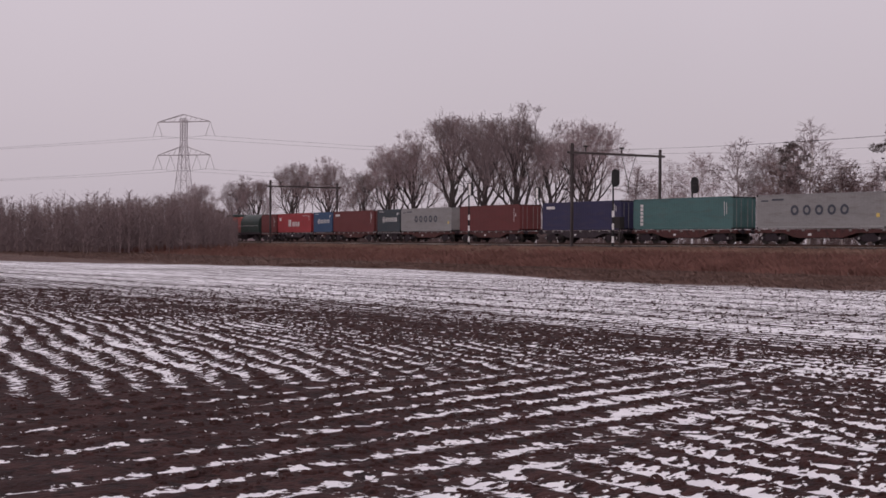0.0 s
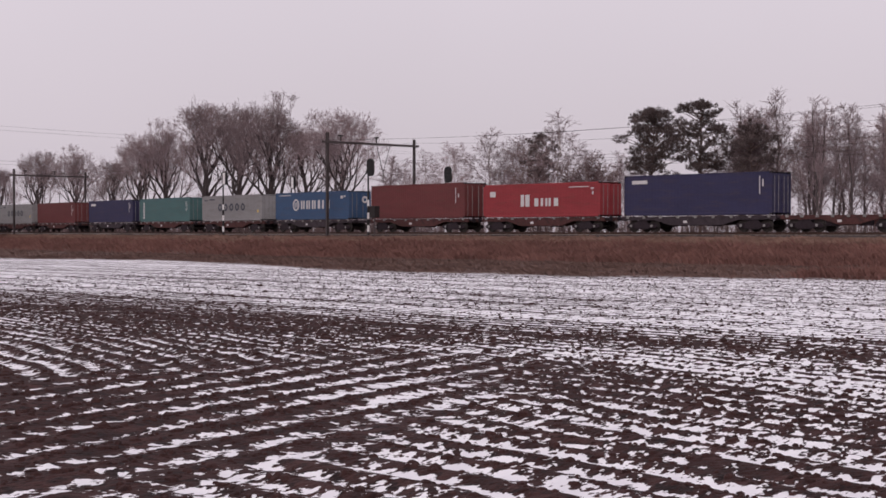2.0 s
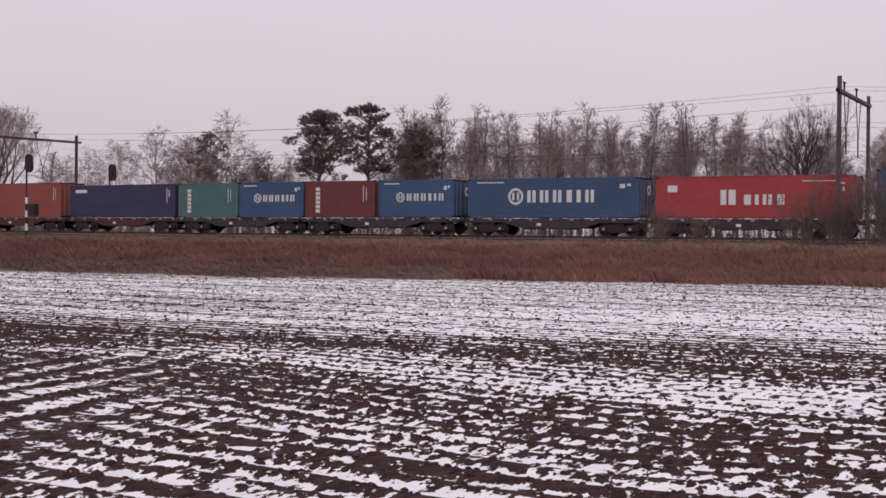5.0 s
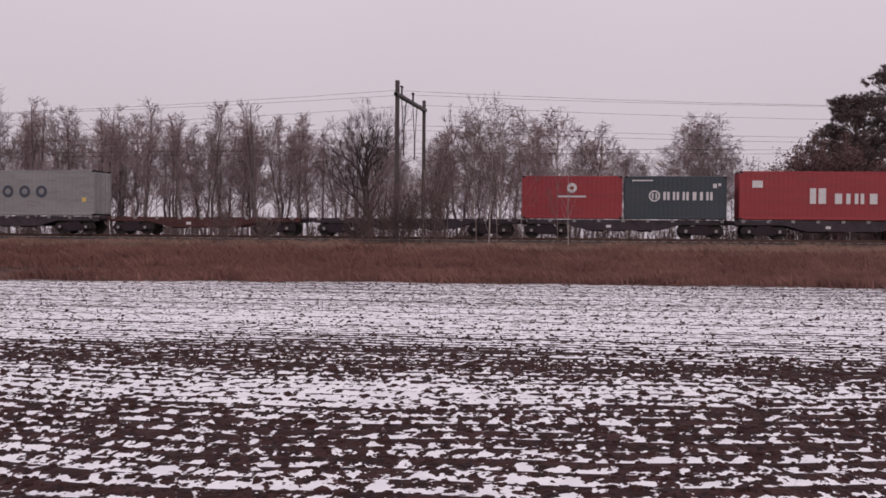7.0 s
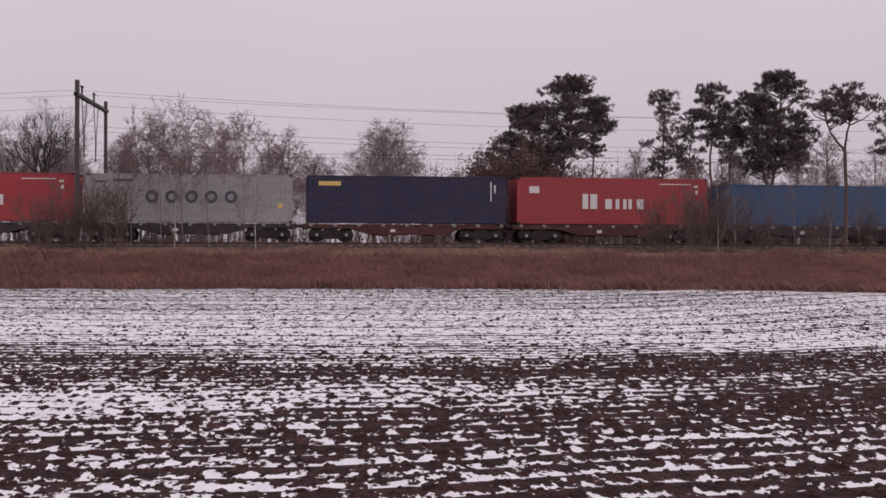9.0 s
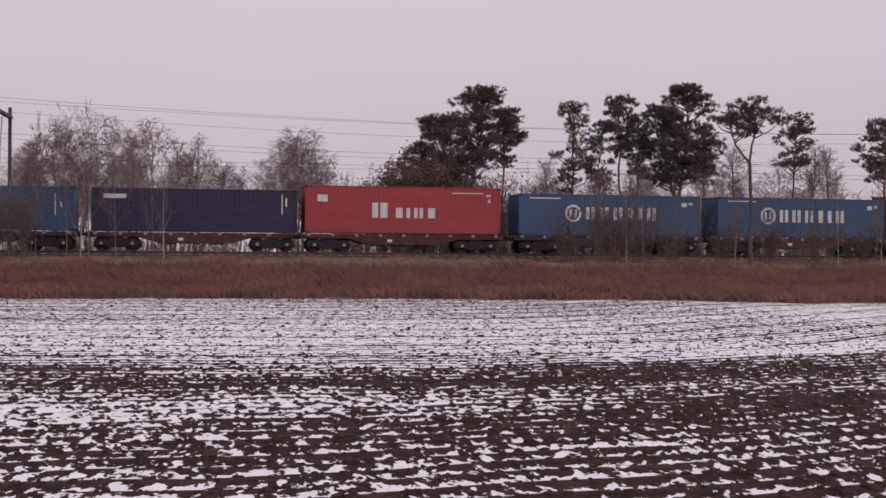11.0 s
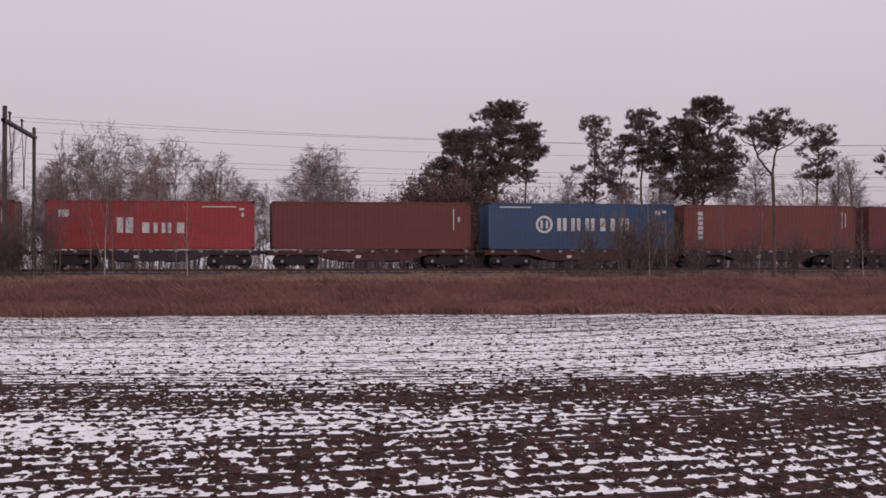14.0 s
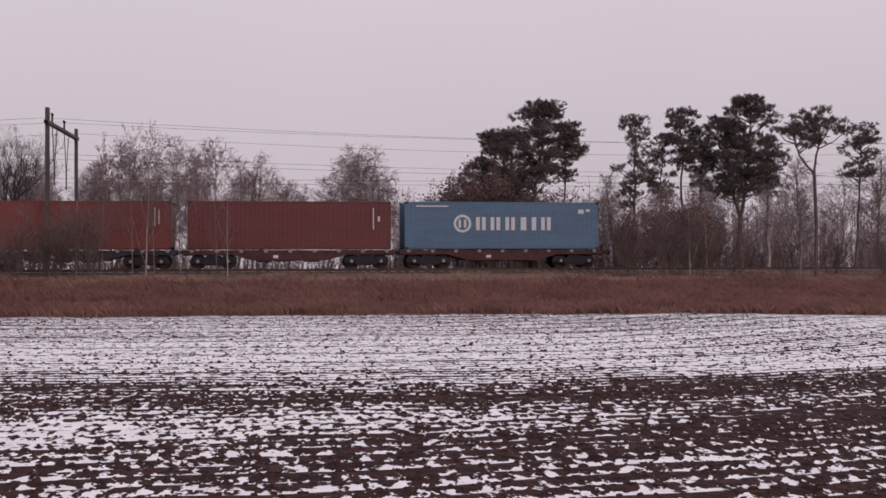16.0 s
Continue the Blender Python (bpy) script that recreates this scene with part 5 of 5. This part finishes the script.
for k, (x, y, ht) in enumerate(POPLAR_PLACES):
    plant("alder_tree", "tall narrow leafless alder with upright branches", "tree", "alders behind the railway", ALDERS[k % 4], x, y, ht * 0.97, 11.0, 1.0, rnd.uniform(0, 6.28))
RED_YOUNG = bare_tree(BIRCH_PLAN, 44, 10.0, 0.13, BARK, REDTWIG)
plant("oak_tree", "young oak still holding reddish dead leaves", "tree", "", RED_YOUNG, -71.3, 102.7, 8.4, 10.0, 1.25, 0.4)
# pines: place, girth, fullness, where the trunk forks, and for each leader lean x, lean y, top, crown width, crown foot
PINES = [(-58.7, 99.7, 0.17, 1.15, 0.0, ((1.3, 0.2, 11.0, 5.0, 5.2),)), (-52.9, 99.0, 0.17, 1.0, 0.0, ((0.3, 0.0, 11.4, 4.6, 5.6),)),
         (-48.4, 98.5, 0.12, 0.8, 0.0, ((0.4, 0.1, 9.3, 3.9, 5.0),)), (-71.2, 104.0, 0.12, 0.9, 0.0, ((-0.4, 0.0, 9.8, 3.0, 5.2),)),
         (19.0, 97.0, 0.20, 1.35, 4.2, ((1.2, 0.0, 12.9, 4.4, 6.6), (-1.9, 0.5, 10.6, 4.6, 4.6))), (16.3, 98.2, 0.14, 1.1, 0.0, ((-0.2, 0.2, 9.0, 3.6, 4.2),)),
         (21.8, 98.0, 0.12, 1.3, 0.0, ((0.2, 0.0, 11.5, 2.9, 7.0),)), (26.7, 97.0, 0.13, 0.85, 0.0, ((0.3, 0.0, 11.8, 2.8, 5.0),)),
         (29.4, 99.0, 0.11, 0.9, 0.0, ((0.2, 0.0, 10.8, 2.4, 5.8),)), (30.9, 98.0, 0.15, 1.2, 0.0, ((0.0, 0.1, 12.4, 3.3, 8.0),)),
         (34.9, 97.0, 0.22, 1.2, 4.0, ((0.9, 0.0, 13.4, 4.4, 6.0), (-1.0, 0.3, 11.8, 3.8, 5.6))), (32.7, 99.6, 0.12, 1.0, 0.0, ((0.1, 0.0, 11.2, 3.0, 6.4),)), (37.6, 98.6, 0.13, 1.1, 0.0, ((0.1, 0.0, 10.8, 2.8, 5.8),)),
         (43.8, 97.0, 0.12, 0.95, 0.0, ((0.6, 0.0, 11.5, 3.0, 6.8),)), (51.8, 97.5, 0.16, 1.1, 0.0, ((0.2, 0.0, 11.3, 3.8, 6.0),))]
for k, (x, y, girth, dense, fork, heads) in enumerate(PINES):
    plant("pine_tree", "dark green Scots pine with a tufted crown", "tree", "pines behind the railway", pine_meshes(100 + k, heads, girth, fork, dense), x, y, 1.0, 1.0, 1.0, 0.0)
plant("pine_tree", "forked Scots pine on the near railway bank", "tree", "", pine_meshes(131, ((0.35, 0.1, 10.2, 2.9, 8.0), (-1.35, 0.0, 9.1, 2.4, 7.6)), 0.12, 6.0, 1.25), 31.55, 75.0, 1.0, 1.0, 1.0, 0.0)
UNDER_PLACES = [(13.5, 97, 8.6), (15.4, 96, 7.7), (18.7, 96, 7.3), (26.2, 99.6, 7.6), (29.2, 97.8, 7.5), (32, 97, 7.9), (36.5, 95.3, 7.4), (40.9, 99.7, 8.9), (43.3, 98, 8.8), (46.2, 98.3, 9.3),
                (-65.2, 101.7, 8.3), (-96.3, 110.5, 8.7), (-0.8, 95, 7.6), (-14.8, 96, 7.4), (38.8, 97, 8.0), (48.5, 99, 8.8), (24, 98, 6.5), (-62, 101, 7.5), (34, 100, 8.4), (11.5, 99, 5.5),
                (26.7, 95.1, 5.2), (29.3, 95.3, 6.2), (31.9, 95.5, 5.6), (16.4, 95.1, 8.2), (20.0, 95.2, 7.0), (-66.6, 103, 8.0)]
for k, (x, y, ht) in enumerate(UNDER_PLACES):
    if k == 12:
        plant("oak_tree", "young oak still holding reddish dead leaves", "tree", "", RED_YOUNG, x, y, ht, 10.0, 1.3, 2.0)
    elif k in (0, 1, 2) or k > 19:
        plant("shrub", "dense bush with reddish-brown dead leaves", "shrub", "bushes behind the railway", (LEAFY[k % 2],), x, y, ht, 4.0, 0.95, rnd.uniform(0, 6.28), ("crown",))
    else:
        plant("young_tree", "thin leafless young tree among the pines", "tree", "undergrowth behind the railway", ALDERS[k % 4] if k % 2 else BIRCHES[k % 3], x, y, ht, 10.5, 1.15, rnd.uniform(0, 6.28))
# bushes and thin birches on the near bank
FRONT_PLACES = [(-11.8, 78, 5.6), (-9.6, 77, 5.2), (21.1, 76.3, 4.6), (22.8, 75.4, 5.2), (25.4, 76.5, 4.8), (-21.9, 76.3, 3.2), (-11.7, 77, 4.4), (-13.6, 77, 4.2), (27.0, 75.6, 3.4), (-19.5, 76.8, 2.6), (30.4, 76.4, 3.6), (36.6, 76.2, 3.3), (23.9, 76.8, 4.4), (33.2, 76.6, 3.4), (39.0, 76.4, 3.6), (42.0, 77.0, 3.8)]
for k, (x, y, ht) in enumerate(FRONT_PLACES):
    plant("shrub", "tangled leafless brown bush on the railway bank", "shrub", "bushes on the near bank", (SHRUBS[k % 2],), x, y, ht * 0.85, 4.0, 1.0, rnd.uniform(0, 6.28), ("crown",))
for k, (x, y, ht) in enumerate([(-9.1, 78.9, 8.9), (-7.3, 78.3, 9.4), (-6.1, 78.8, 9.6), (-4.7, 78.8, 8.7), (24.7, 76.5, 6.0), (31.0, 76, 6.0), (33.8, 76.4, 5.0), (-2.6, 78, 6.5),
                                (29.0, 76, 6.5), (32.6, 75.5, 6.0), (35.6, 76, 6.6), (37.8, 77, 5.6), (40.0, 76, 6.2), (27.6, 76.6, 5.4)]):
    plant("birch_tree", "thin leafless birch standing on the railway bank", "tree", "birches on the near bank", SAPLINGS[k % 2], x, y, ht * 0.95, 10.0, 0.62, rnd.uniform(0, 6.28))

# slim pale birches among the bushes on the near bank
PALE = [bare_tree(dict(SAPLING_PLAN, kids=[7, 3, 2, 2]), 60 + k, 5.0, 0.05, BIRCH, SCRUB) for k in range(2)]
for k, (x, y, ht) in enumerate([(24.4, 76.0, 5.6), (25.5, 76.2, 4.4), (31.1, 76.2, 4.6), (37.6, 76.0, 4.8), (-6.6, 78.4, 6.8), (-2.0, 78.2, 5.4), (-10.4, 78.2, 5.0), (40.6, 76.4, 4.2)]):
    plant("birch_tree", "slim pale-stemmed birch sapling on the railway bank", "tree", "pale saplings on the near bank", PALE[k % 2], x, y, ht, 5.0, 0.7, rnd.uniform(0, 6.28))


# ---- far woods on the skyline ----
# haze over the far belt is put into this mauve twig colour
FARTWIG = material("haze_mauve_far_twigs", (0.20, 0.148, 0.15), 0.95, 0, 0.2, 0.3, 4.0, 0)


def woodland(name, label, count, place, h0, h1, seed, thick=1.0, mat=TWIG, shape=None):
    """Many thin bare stems with branching twigs, too far off to tell apart."""
    rnd = random.Random(seed)
    g = Geo()
    for _ in range(count):
        x, y = place(rnd)
        ht = rnd.uniform(h0, h1) * (0.88 + 0.2 * noise.noise((x * 0.03, y * 0.03, 0))) * (shape(x, y) if shape else 1.0)
        b = ground_at(x, y)
        g.tube([(x, y, b - 0.3), (x + rnd.uniform(-.4, .4), y, b + ht * 0.85)], [0.036 * thick, 0.016 * thick], 3, False)
        for _ in range(28):
            z = b + ht * rnd.uniform(0.08, 0.85)
            a, ln = rnd.uniform(0, 6.28), ht * rnd.uniform(0.04, 0.12) * (1.15 - 0.5 * (z - b) / ht)
            q = (x + math.cos(a) * ln, y + math.sin(a) * ln, min(b + ht, z + ln * rnd.uniform(0.3, 1.2)))
            g.spike((x, y, z), q, 0.034 * thick)
            for _ in range(2):
                q2 = (q[0] + rnd.uniform(-.5, .5) * ln, q[1] + rnd.uniform(-.5, .5) * ln, q[2] + rnd.uniform(-.1, .5) * ln)
                g.spike(q, q2, 0.02 * thick)
    tagged(new(name, g.mesh(name, mat)), label, "woodland", kind="stuff")


def left_belt(rnd):
    a, r = radians(-80 + 22.4 * rnd.random() ** 0.85), rnd.uniform(165, 235)
    return r * math.sin(a), r * math.cos(a)


def belt_height(x, y):
    # the belt runs out in lower trees at its end and again far down the line
    a = math.degrees(math.atan2(-x, y))
    return min(1.0, 0.55 + max(0.0, a - 57.5) * 0.24, 1.0 - max(0.0, a - 63.5) * 0.035)


def behind_line(near, deep, x0, x1):
    def at(rnd):
        x = rnd.uniform(x0, x1)
        return x, track_y(x) + rnd.uniform(near, near + deep)
    return at


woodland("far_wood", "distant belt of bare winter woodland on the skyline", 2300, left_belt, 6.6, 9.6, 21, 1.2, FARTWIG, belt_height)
woodland("back_wood", "thin bare trees filling the wood behind the railway", 1000, behind_line(19, 26, -330, 10), 4.5, 8.2, 22)
woodland("oak_undergrowth", "thin bare saplings standing between the oaks", 850, behind_line(22, 26, -290, -92), 4.5, 8.6, 25)
woodland("pine_undergrowth", "thin bare saplings growing under the pines", 1150, behind_line(11, 22, 10, 75), 4.0, 8.4, 24)
woodland("brushwood", "low tangled brushwood along the far side of the tracks", 2700, behind_line(10.5, 5, -190, 72), 1.0, 2.7, 23, 0.9, SCRUB)


# ---- dead grass on the bank ----
STRAW = material("dead_winter_grass", (0.26, 0.165, 0.13), 0.95, 0, 0.35, 0.25, 3.0, 0, (0.11, 0.052, 0.042), 0.7)


REED = material("reddish_dead_reed", (0.195, 0.098, 0.082), 0.95, 0, 0.35, 0.25, 3.0, 0, (0.105, 0.048, 0.042), 0.75)
VERGE = material("flattened_dark_grass", (0.165, 0.105, 0.090), 0.95, 0, 0.35, 0.3, 3.0, 0, (0.060, 0.034, 0.030), 0.75)


def bank_grass(name, label, d0, d1, count, h0, h1, seed, mat, lean=0.5, span=None):
    rnd = random.Random(seed)
    v, f = [], []
    for _ in range(count):
        x = rnd.uniform(-175, 62) if rnd.random() < 0.5 else rnd.uniform(-75, 45)
        if span:
            x = rnd.uniform(*span)
        d = rnd.uniform(d0, d1)
        y = track_y(x) - d
        if y < field_edge(x) + 0.1:
            continue
        b = bank_height(d)
        # tussocks: taller and shorter stands
        lush = 0.62 + 0.75 * max(0.0, noise.noise((x * 0.45, d * 0.6, seed)) + 0.25)
        for _ in range(5):
            px, py = x + rnd.gauss(0, 0.22), y + rnd.gauss(0, 0.22)
            ht = rnd.uniform(h0, h1) * lush
            lx, ly = rnd.gauss(0, lean) * ht, rnd.gauss(0, lean) * ht
            w = rnd.uniform(0.012, 0.03)
            k = len(v)
            v += [(px - w, py, b - 0.05), (px + w, py, b - 0.05), (px + lx * 0.5 + w, py + ly * 0.5, b + ht * 0.6), (px + lx, py + ly, b + ht)]
            f += [(k, k + 1, k + 2), (k, k + 2, k + 3)]
    g = Geo()
    g.v, g.f = v, f
    tagged(new(name, g.mesh(name, mat)), label, "grass", kind="stuff")


bank_grass("dead_grass", "short dead brown grass covering the railway bank", 3.4, 15.0, 30000, 0.10, 0.30, 3, STRAW, 1.1)
bank_grass("reed_bed", "taller reddish dead grass along the ditch below the bank", 13.0, 25.0, 18000, 0.25, 0.62, 5, REED, 0.7)
bank_grass("verge_grass", "flattened brown grass on the field margin", 25.0, 45.0, 22000, 0.05, 0.16, 6, VERGE, 1.4)
bank_grass("reed_bed", "reddish dead grass reaching down to the field edge", 25.0, 41.5, 22000, 0.16, 0.42, 8, REED, 0.7, (-20, 62))


def motions():
    """The train rolls by at an even speed along the bend."""
    for ob, s, z in TRAIN:
        walk(ob, [(t, on_track(s + V * t, 0, z)) for t in (0, 2, 4, 6, 8, 10, 12, 14, 16)])


motions()
